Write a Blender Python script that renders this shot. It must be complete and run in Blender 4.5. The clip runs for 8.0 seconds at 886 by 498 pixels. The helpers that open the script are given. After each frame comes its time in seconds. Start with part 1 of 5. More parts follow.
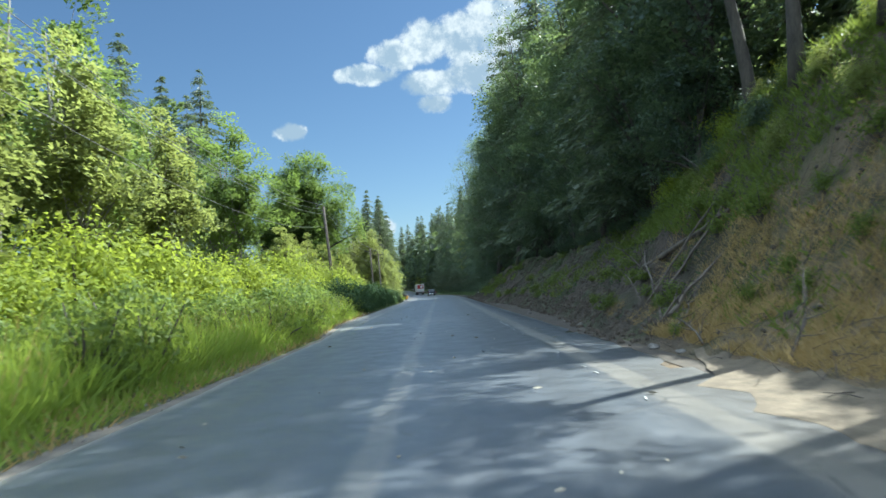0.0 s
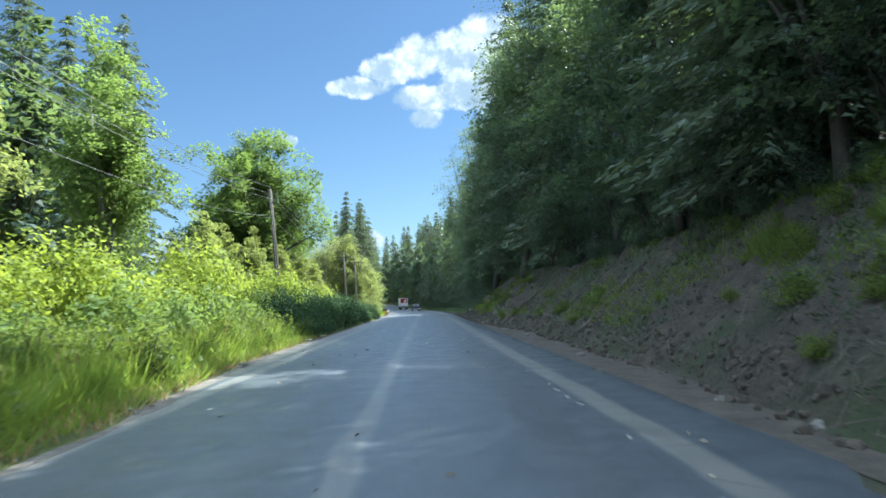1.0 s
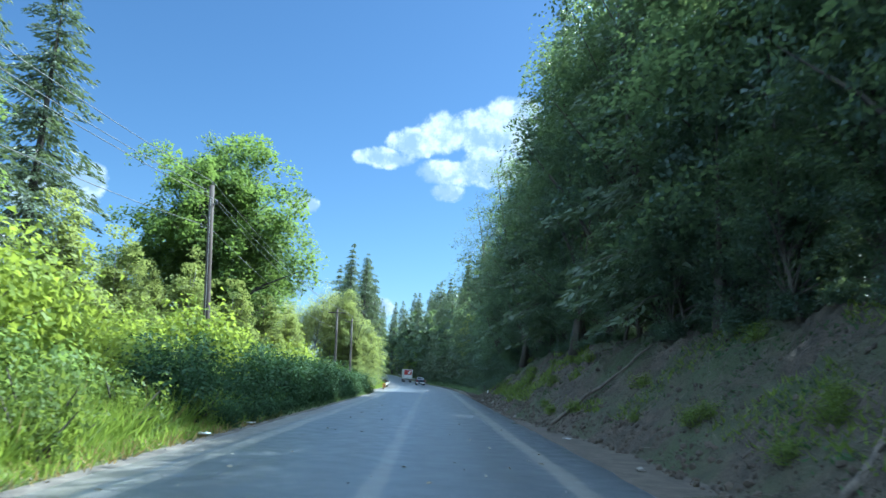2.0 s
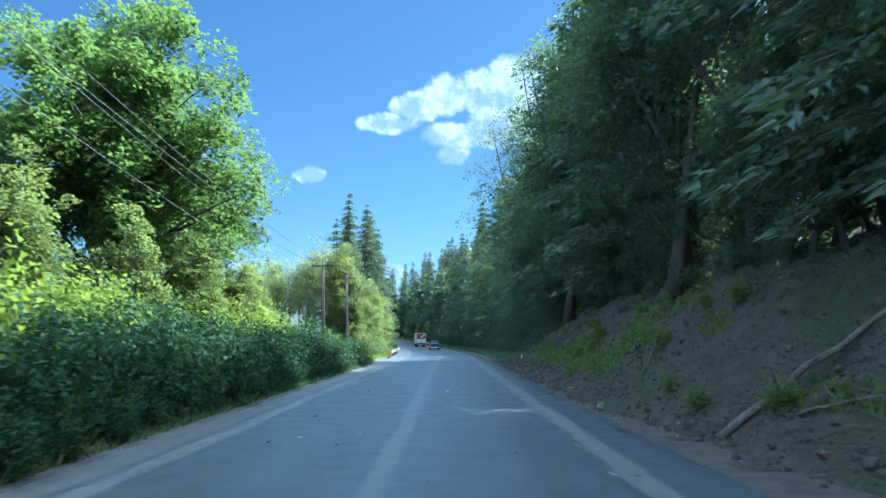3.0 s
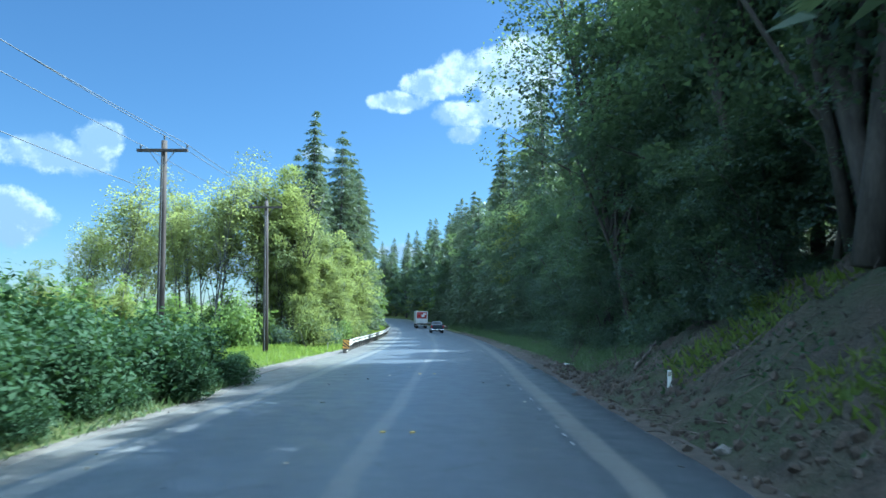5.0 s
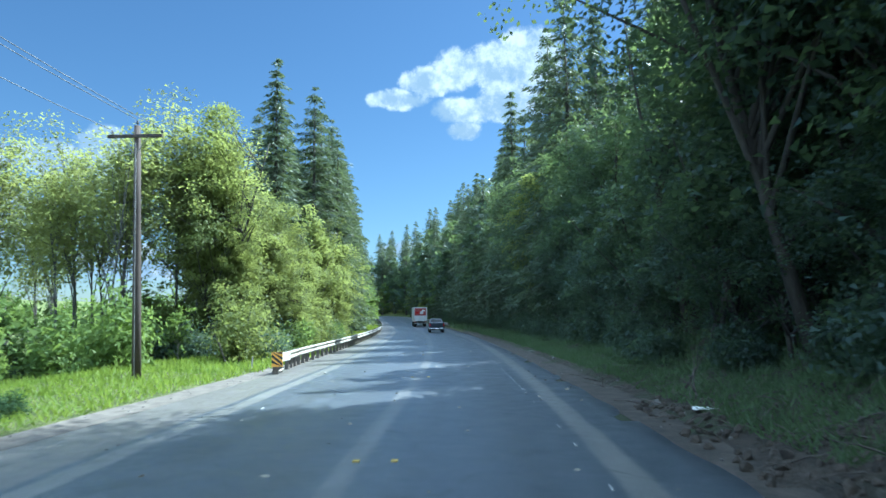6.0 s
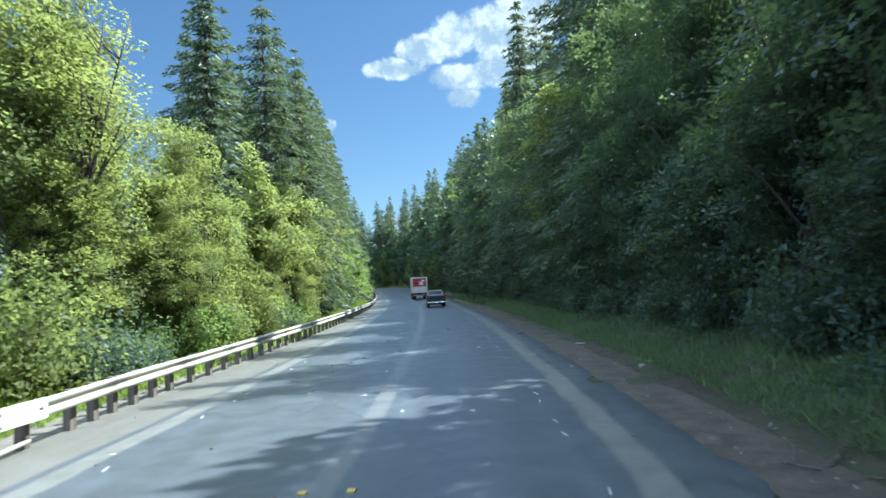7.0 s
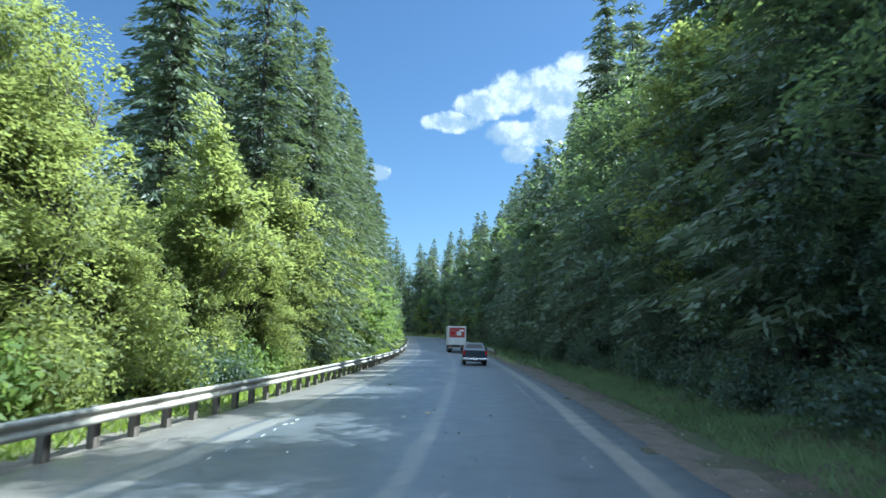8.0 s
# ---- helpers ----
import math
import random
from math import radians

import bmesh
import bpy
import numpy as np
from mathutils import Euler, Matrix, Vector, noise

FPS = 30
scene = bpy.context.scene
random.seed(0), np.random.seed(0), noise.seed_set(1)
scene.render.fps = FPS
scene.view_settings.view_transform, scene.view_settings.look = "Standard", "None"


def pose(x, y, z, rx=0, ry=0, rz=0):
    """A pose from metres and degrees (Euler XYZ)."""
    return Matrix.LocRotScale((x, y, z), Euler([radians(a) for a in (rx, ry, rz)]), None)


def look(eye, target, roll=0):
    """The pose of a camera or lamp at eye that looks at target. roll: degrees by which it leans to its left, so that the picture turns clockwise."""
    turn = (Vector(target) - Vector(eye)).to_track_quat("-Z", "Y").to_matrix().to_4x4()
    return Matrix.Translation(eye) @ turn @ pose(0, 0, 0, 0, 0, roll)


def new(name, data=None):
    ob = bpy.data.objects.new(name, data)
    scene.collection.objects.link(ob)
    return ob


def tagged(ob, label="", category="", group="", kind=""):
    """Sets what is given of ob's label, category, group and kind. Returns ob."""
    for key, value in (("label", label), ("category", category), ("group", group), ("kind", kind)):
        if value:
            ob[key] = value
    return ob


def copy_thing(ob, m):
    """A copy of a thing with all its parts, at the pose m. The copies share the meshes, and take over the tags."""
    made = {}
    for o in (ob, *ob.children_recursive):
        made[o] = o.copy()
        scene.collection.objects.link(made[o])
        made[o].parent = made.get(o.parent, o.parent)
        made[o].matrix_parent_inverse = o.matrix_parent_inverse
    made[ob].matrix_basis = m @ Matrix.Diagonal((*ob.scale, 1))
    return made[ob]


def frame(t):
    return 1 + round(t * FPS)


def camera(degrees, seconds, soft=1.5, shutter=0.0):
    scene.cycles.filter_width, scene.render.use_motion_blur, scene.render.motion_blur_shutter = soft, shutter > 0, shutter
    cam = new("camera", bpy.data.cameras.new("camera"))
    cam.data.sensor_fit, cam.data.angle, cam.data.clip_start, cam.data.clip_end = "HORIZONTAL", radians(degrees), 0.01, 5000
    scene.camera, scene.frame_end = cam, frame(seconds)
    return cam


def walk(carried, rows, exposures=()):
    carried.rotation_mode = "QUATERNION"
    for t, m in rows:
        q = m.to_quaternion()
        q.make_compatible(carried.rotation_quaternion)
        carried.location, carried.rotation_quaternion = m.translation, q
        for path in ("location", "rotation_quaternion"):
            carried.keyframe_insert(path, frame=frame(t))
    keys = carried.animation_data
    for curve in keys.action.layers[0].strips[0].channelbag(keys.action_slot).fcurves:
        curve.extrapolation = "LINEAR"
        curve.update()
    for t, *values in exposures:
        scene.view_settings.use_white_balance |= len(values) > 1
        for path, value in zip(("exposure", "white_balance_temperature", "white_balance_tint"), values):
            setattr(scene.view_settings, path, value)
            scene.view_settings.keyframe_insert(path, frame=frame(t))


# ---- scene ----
cam = camera(67.0, 8.0, soft=1.5, shutter=0.15)
PATH = [
    (0, (-0.736, 1.84, 1.622), (-0.717, 3.836, 1.741), -3.9),
    (0.5, (-0.67, 9.666, 1.656), (-0.628, 11.662, 1.779), -3.1),
    (1, (-0.586, 17.97, 1.723), (-0.526, 19.962, 1.884), -2.2),
    (1.5, (-0.678, 26.327, 1.89), (-0.624, 28.299, 2.218), 2.5),
    (1.7, (-0.664, 29.662, 1.898), (-0.635, 31.624, 2.284), 3.2),
    (2.8, (-0.585, 48.067, 1.958), (-0.602, 50.045, 2.253), 0.0),
    (3, (-0.579, 51.432, 1.985), (-0.587, 53.413, 2.254), -0.2),
    (3.5, (-0.506, 59.865, 2.126), (-0.508, 61.852, 2.353), -0.3),
    (4, (-0.411, 68.34, 2.246), (-0.423, 70.329, 2.452), 0.1),
    (5.3, (-0.106, 90.433, 2.079), (-0.148, 92.422, 2.288), 0.3),
    (5.5, (-0.102, 93.66, 2.086), (-0.144, 95.648, 2.294), 0.1),
    (6, (0.05, 101.636, 2.089), (0.005, 103.626, 2.288), -0.8),
    (6.5, (0.333, 109.582, 2.182), (0.291, 111.574, 2.356), -2.4),
    (7, (0.385, 117.36, 2.263), (0.322, 119.356, 2.37), -3.3),
    (7.5, (0.169, 125.119, 2.183), (0.025, 127.107, 2.342), 0.4),
    (8, (-0.245, 132.638, 2.112), (-0.44, 134.611, 2.375), 1.5),
]
walk(cam, [(t, look(eye, target, roll)) for t, eye, target, roll in PATH],
     exposures=[(0.0, 1.70, 5850, -2), (0.5, 1.92, 5700, -3), (1.0, 2.03, 5700, -1), (1.5, 2.0, 5400, -3), (3.0, 2.02, 4700, -7), (4.0, 1.98, 4750, -7), (5.5, 1.88, 4850, -7), (6.0, 1.84, 5000, -6), (6.5, 1.86, 5150, -5), (7.0, 1.86, 5450, -3), (7.5, 2.08, 5850, 4), (8.0, 1.9, 5250, -3)])

# ---- light ----
SUN_AZIMUTH = 61.0      # degrees from +y towards +x
SUN_HEIGHT = 50.0
sun_way = Vector((math.cos(radians(SUN_HEIGHT)) * math.sin(radians(SUN_AZIMUTH)),
                  math.cos(radians(SUN_HEIGHT)) * math.cos(radians(SUN_AZIMUTH)),
                  math.sin(radians(SUN_HEIGHT))))
sun_data = bpy.data.lights.new("sun", "SUN")
sun_data.energy, sun_data.angle, sun_data.color = 5.0, radians(0.55), (1.0, 0.95, 0.86)
sun = new("sun", sun_data)
sun.matrix_world = look(sun_way * 300, (0, 0, 0))

world = bpy.data.worlds.new("sky")
scene.world = world
world.use_nodes = True
wt = world.node_tree
wn, wl = wt.nodes, wt.links
sky = wn.new("ShaderNodeTexSky")
sky.sky_type, sky.sun_disc = "NISHITA", False
sky.sun_elevation, sky.sun_rotation = radians(SUN_HEIGHT), radians(SUN_AZIMUTH)
sky.air_density, sky.dust_density, sky.ozone_density, sky.altitude = 1.0, 0.4, 4.0, 100


def wmath(op, a, b=0.0, c=0.0):
    k = wn.new("ShaderNodeMath")
    k.operation = op
    for s, v in zip(k.inputs, (a, b, c)):
        if isinstance(v, bpy.types.NodeSocket):
            wl.new(v, s)
        else:
            s.default_value = v
    return k.outputs[0]


def wramp(v, a, b):
    k = wn.new("ShaderNodeMapRange")
    k.interpolation_type = "SMOOTHSTEP"
    wl.new(v, k.inputs[0])
    k.inputs[1].default_value, k.inputs[2].default_value = a, b
    return k.outputs[0]


def wnoise(scale, detail, rough=0.55, shift=(0, 0, 0)):
    k = wn.new("ShaderNodeTexNoise")
    k.inputs["Scale"].default_value, k.inputs["Detail"].default_value, k.inputs["Roughness"].default_value = scale, detail, rough
    moved = wn.new("ShaderNodeVectorMath")
    moved.operation = "ADD"
    wl.new(sky_way, moved.inputs[0])
    moved.inputs[1].default_value = shift
    wl.new(moved.outputs[0], k.inputs["Vector"])
    return k.outputs["Fac"]


sky_way = wn.new("ShaderNodeTexCoord").outputs["Generated"]
sep = wn.new("ShaderNodeSeparateXYZ")
wl.new(sky_way, sep.inputs[0])
around = wmath("DEGREES", wmath("ARCTAN2", sep.outputs[0], sep.outputs[1]))
above = wmath("DEGREES", wmath("ARCSINE", sep.outputs[2]))
# fair-weather cumulus: bearing, height, half width and half height in degrees
CLOUDS = [(-5.0, 18.3, 2.5, 0.9), (-2.6, 19.7, 2.0, 1.3), (0.5, 20.7, 2.3, 1.8), (3.4, 20.9, 2.6, 2.0), (6.4, 21.2, 2.8, 2.6), (0.8, 17.3, 3.0, 1.2), (4.7, 18.0, 2.9, 1.9),
          (0.6, 15.7, 1.6, 0.9), (-11.9, 13.8, 1.2, 0.8), (-31.6, 11.9, 3.6, 1.5), (-28.9, 13.3, 1.7, 1.5), (-34.6, 7.0, 2.6, 2.2), (-19.0, 4.9, 3.6, 1.5), (-5.2, 5.7, 1.6, 0.9), (-25.5, 4.6, 4.5, 1.6)]
field = 0.0
for ca, ce, wa, we in CLOUDS:
    da = wmath("DIVIDE", wmath("SUBTRACT", around, ca), wa * 1.1)
    de = wmath("DIVIDE", wmath("SUBTRACT", above, ce), we)
    one = wmath("SUBTRACT", 1.0, wmath("ADD", wmath("MULTIPLY", da, da), wmath("MULTIPLY", de, de)))
    field = wmath("MAXIMUM", wmath("MAXIMUM", one, -1.0), field if field else -1.0)
puff = wnoise(21, 9, 0.64)
lit_side = wnoise(21, 9, 0.64, (0.010, 0.005, 0.014))
edge_field = wmath("ADD", field, wmath("MULTIPLY", wmath("SUBTRACT", puff, 0.5), 3.0))
near_mask = wramp(edge_field, -0.25, 0.50)
# a broken cloud field added overhead and behind, out of view, as fill light
high = wmath("MAXIMUM", wramp(above, 38, 54), wmath("MULTIPLY", wramp(wmath("MULTIPLY", sep.outputs[1], -1.0), 0.05, 0.4), wramp(above, 8, 22)))
fill_cloud_mask = wmath("MULTIPLY", wramp(wnoise(2.6, 5), 0.36, 0.50), high)
# each billow is bright towards the sun and grey on its far side
billow = wmath("ADD", wmath("MULTIPLY", wmath("SUBTRACT", puff, lit_side), 4.5), wmath("MULTIPLY", wramp(above, 14.0, 21.5), 0.45))
billow = wramp(wmath("ADD", billow, wmath("MULTIPLY", wramp(edge_field, 1.1, 0.2), 0.30)), 0.0, 1.25)
cloud_tone = wn.new("ShaderNodeMix")
cloud_tone.data_type = "RGBA"
wl.new(billow, cloud_tone.inputs["Factor"])
cloud_tone.inputs["A"].default_value, cloud_tone.inputs["B"].default_value = (3.7, 4.6, 5.7, 1), (7.9, 8.0, 8.2, 1)
fill_cloud_tone = wn.new("ShaderNodeMix")
fill_cloud_tone.data_type = "RGBA"
wl.new(fill_cloud_mask, fill_cloud_tone.inputs["Factor"])
wl.new(sky.outputs[0], fill_cloud_tone.inputs["A"])
# much brighter than the clouds in view, to lift the ambient light
fill_cloud_tone.inputs["B"].default_value = (20.2, 22.8, 27.2, 1)
sky_mix = wn.new("ShaderNodeMix")
sky_mix.data_type = "RGBA"
wl.new(near_mask, sky_mix.inputs["Factor"])
wl.new(fill_cloud_tone.outputs["Result"], sky_mix.inputs["A"])
wl.new(cloud_tone.outputs["Result"], sky_mix.inputs["B"])
wl.new(sky_mix.outputs["Result"], wn["Background"].inputs[0])
wn["Background"].inputs[1].default_value = 0.0375


# ---- materials ----
class Mat:
    """A small node builder."""
    def __init__(self, name):
        self.m = bpy.data.materials.new(name)
        self.m.use_nodes = True
        self.t = self.m.node_tree
        self.n, self.l = self.t.nodes, self.t.links
        self.bsdf = self.n["Principled BSDF"]
        self.out = self.n["Material Output"]

    def put(self, socket, v):
        if isinstance(v, bpy.types.NodeSocket):
            self.l.new(v, socket)
        elif isinstance(v, (tuple, list)) and len(v) == 3 and socket.type == "RGBA":
            socket.default_value = (*v, 1)
        else:
            socket.default_value = v

    def coord(self, which="Object"):
        return self.n.new("ShaderNodeTexCoord").outputs[which]

    def noise(self, scale, detail=4.0, rough=0.55, vector=None, stretch=None):
        k = self.n.new("ShaderNodeTexNoise")
        k.inputs["Scale"].default_value, k.inputs["Detail"].default_value = scale, detail
        k.inputs["Roughness"].default_value = rough
        v = vector if vector is not None else self.coord()
        if stretch:
            g = self.n.new("ShaderNodeMapping")
            g.inputs["Scale"].default_value = stretch
            self.l.new(v, g.inputs["Vector"])
            v = g.outputs[0]
        self.l.new(v, k.inputs["Vector"])
        return k.outputs["Fac"]

    def ramp(self, fac, stops):
        r = self.n.new("ShaderNodeValToRGB")
        e = r.color_ramp.elements
        while len(e) < len(stops):
            e.new(0.5)
        for k, (p, c) in enumerate(stops):
            e[k].position = p
            e[k].color = (c, c, c, 1) if isinstance(c, (int, float)) else (*c, 1)
        self.l.new(fac, r.inputs[0])
        return r.outputs[0]

    def mix(self, fac, a, b, how="MIX"):
        k = self.n.new("ShaderNodeMix")
        k.data_type, k.blend_type = "RGBA", how
        self.put(k.inputs["Factor"], fac)
        self.put(k.inputs["A"], a)
        self.put(k.inputs["B"], b)
        return k.outputs["Result"]

    def math(self, op, a, b=0.0, c=0.0):
        k = self.n.new("ShaderNodeMath")
        k.operation = op
        for s, v in zip(k.inputs, (a, b, c)):
            self.put(s, v)
        return k.outputs[0]

    def band(self, x, a, b, soft):
        """1 between a and b, falling off over soft."""
        up = self.n.new("ShaderNodeMapRange")
        up.interpolation_type = "SMOOTHSTEP"
        self.l.new(x, up.inputs[0])
        up.inputs[1].default_value, up.inputs[2].default_value = a - soft, a + soft
        dn = self.n.new("ShaderNodeMapRange")
        dn.interpolation_type = "SMOOTHSTEP"
        self.l.new(x, dn.inputs[0])
        dn.inputs[1].default_value, dn.inputs[2].default_value = b - soft, b + soft
        dn.inputs[3].default_value, dn.inputs[4].default_value = 1, 0
        return self.math("MULTIPLY", up.outputs[0], dn.outputs[0])

    def bump(self, height, strength, distance):
        b = self.n.new("ShaderNodeBump")
        b.inputs["Strength"].default_value, b.inputs["Distance"].default_value = strength, distance
        self.l.new(height, b.inputs["Height"])
        self.l.new(b.outputs[0], self.bsdf.inputs["Normal"])

    def set(self, color=None, rough=None, metal=None):
        if color is not None:
            self.put(self.bsdf.inputs["Base Color"], color)
        if rough is not None:
            self.put(self.bsdf.inputs["Roughness"], rough)
        if metal is not None:
            self.put(self.bsdf.inputs["Metallic"], metal)
        return self.m


def simple(name, a, b, scale, rough, metal=0.0, bump=0.0, stretch=None):
    """A surface whose colour wanders between a and b at two scales."""
    k = Mat(name)
    n1 = k.noise(scale, 5, stretch=stretch)
    n2 = k.noise(scale * 7.3, 3, stretch=stretch)
    f = k.math("ADD", k.math("MULTIPLY", n1, 0.65), k.math("MULTIPLY", n2, 0.35))
    c = k.mix(k.ramp(f, [(0.35, 0.0), (0.65, 1.0)]), a, b)
    if bump:
        k.bump(f, 0.6, bump)
    return k.set(c, rough, metal)


def leaf_material(name, dark, light, glow, through_share=0.48, gloss=0.55, shine=0.2):
    """Foliage: every leaf its own green, light shining through."""
    k = Mat(name)
    g = k.n.new("ShaderNodeNewGeometry")
    o = k.n.new("ShaderNodeObjectInfo")
    f = k.math("ADD", k.math("MULTIPLY", g.outputs["Random Per Island"], 0.5), k.math("MULTIPLY", o.outputs["Random"], 0.5))
    big = k.noise(0.35, 2)
    f = k.math("ADD", k.math("MULTIPLY", f, 0.6), k.math("MULTIPLY", k.ramp(big, [(0.3, 0.0), (0.7, 1.0)]), 0.4))
    c = k.mix(f, dark, light)
    t = k.n.new("ShaderNodeBsdfTranslucent")
    k.put(t.inputs["Color"], k.mix(f, tuple(0.75 * v for v in glow), glow))
    m = k.n.new("ShaderNodeMixShader")
    m.inputs[0].default_value = through_share
    k.set(c, gloss)
    k.bsdf.inputs["Specular IOR Level"].default_value = shine
    k.l.new(k.bsdf.outputs[0], m.inputs[1])
    k.l.new(t.outputs[0], m.inputs[2])
    k.l.new(m.outputs[0], k.out.inputs[0])
    return k.m


M_LEAF_ALDER = leaf_material("alder_leaves", (0.062, 0.105, 0.028), (0.160, 0.215, 0.066), (0.26, 0.35, 0.08))
M_LEAF_LIME = leaf_material("light_green_leaves", (0.092, 0.120, 0.038), (0.166, 0.190, 0.068), (0.33, 0.37, 0.10), 0.54)
M_LEAF_OLIVE = leaf_material("thin_olive_leaves", (0.088, 0.108, 0.040), (0.190, 0.205, 0.085), (0.40, 0.43, 0.13), 0.52)
M_LEAF_SHRUB = leaf_material("shrub_leaves", (0.105, 0.155, 0.018), (0.225, 0.265, 0.045), (0.38, 0.45, 0.06))
M_LEAF_MAPLE = leaf_material("maple_leaves", (0.050, 0.088, 0.028), (0.150, 0.200, 0.062), (0.24, 0.33, 0.07))
# the wood's dark bluish shade is put into this leaf colour
M_LEAF_WOOD_SHADE = leaf_material("shaded_forest_leaves", (0.020, 0.041, 0.041), (0.064, 0.099, 0.086), (0.21, 0.28, 0.09), 0.42, 0.48, 0.32)
M_LEAF_BRAMBLE = leaf_material("bramble_leaves", (0.022, 0.048, 0.022), (0.052, 0.090, 0.038), (0.07, 0.12, 0.03), 0.28, 0.6, 0.12)
M_NEEDLE = leaf_material("fir_needles", (0.036, 0.058, 0.042), (0.100, 0.124, 0.080), (0.18, 0.23, 0.08), 0.3, 0.52, 0.25)
M_GRASS = leaf_material("grass_blades", (0.085, 0.145, 0.018), (0.200, 0.255, 0.045), (0.32, 0.41, 0.06), 0.45, 0.5)
# darker copy of the grass, with the verge's shade put into its colour
M_GRASS_SHADE = leaf_material("shaded_grass_blades", (0.055, 0.096, 0.044), (0.125, 0.168, 0.082), (0.18, 0.25, 0.08), 0.35, 0.5)
M_GRASS_DRY = leaf_material("dry_grass", (0.24, 0.165, 0.068), (0.46, 0.34, 0.155), (0.42, 0.31, 0.12), 0.35, 0.6)
M_FERN = leaf_material("bank_weeds", (0.052, 0.087, 0.020), (0.130, 0.170, 0.036), (0.24, 0.30, 0.05))
M_BARK = simple("bark", (0.028, 0.024, 0.020), (0.085, 0.072, 0.060), 3.0, 0.9, bump=0.03, stretch=(1, 1, 0.25))
M_BARK_PALE = simple("alder_bark", (0.10, 0.095, 0.085), (0.30, 0.28, 0.25), 2.2, 0.85, bump=0.015, stretch=(1, 1, 0.5))
M_BARK_GREY = simple("grey_alder_bark", (0.045, 0.043, 0.038), (0.15, 0.14, 0.125), 2.2, 0.85, bump=0.015, stretch=(1, 1, 0.5))
M_DEADWOOD = simple("dead_wood", (0.034, 0.028, 0.024), (0.150, 0.125, 0.102), 4.0, 0.9, bump=0.01, stretch=(1, 1, 0.3))
M_LITTER = simple("leaf_litter_brown", (0.022, 0.021, 0.019), (0.105, 0.090, 0.070), 2.0, 0.9)
M_POLE = simple("pole_wood", (0.030, 0.024, 0.021), (0.085, 0.062, 0.050), 3.0, 0.85, bump=0.008, stretch=(2, 2, 0.15))
M_WIRE = simple("wire", (0.09, 0.09, 0.09), (0.17, 0.17, 0.17), 3.0, 0.5)
M_GALV = simple("galvanised_steel", (0.26, 0.245, 0.20), (0.38, 0.355, 0.30), 1.5, 0.65, 0.15)
M_STEEL_OLD = simple("weathered_steel", (0.20, 0.19, 0.18), (0.34, 0.33, 0.31), 2.0, 0.6, 0.4)
M_POST = simple("timber_post", (0.055, 0.046, 0.038), (0.14, 0.12, 0.10), 5.0, 0.9, bump=0.006, stretch=(1, 1, 0.2))
M_WHITE = simple("white_paint", (0.66, 0.66, 0.63), (0.80, 0.80, 0.77), 6.0, 0.6)
M_PLATE_END = simple("pale_end_plate", (0.36, 0.36, 0.33), (0.50, 0.49, 0.45), 3.0, 0.6)
M_MARK = simple("worn_white_marker", (0.17, 0.17, 0.165), (0.36, 0.36, 0.35), 9.0, 0.6)
M_YELLOW = simple("worn_yellow_marker", (0.32, 0.22, 0.05), (0.52, 0.37, 0.08), 9.0, 0.6)
M_CHAFF = simple("pale_chaff", (0.22, 0.19, 0.14), (0.42, 0.38, 0.30), 20.0, 0.9)
M_ORANGE = simple("sign_amber", (0.72, 0.33, 0.04), (0.80, 0.42, 0.06), 4.0, 0.5)
M_BLACK = simple("black_paint", (0.012, 0.012, 0.012), (0.03, 0.03, 0.03), 4.0, 0.5)
M_RED = simple("red_paint", (0.20, 0.025, 0.024), (0.30, 0.045, 0.04), 2.0, 0.4)
M_ROCK = simple("stone", (0.09, 0.08, 0.072), (0.22, 0.205, 0.19), 5.0, 0.9, bump=0.02)
M_SOIL = simple("clods", (0.024, 0.020, 0.016), (0.085, 0.066, 0.050), 4.0, 0.95, bump=0.02)


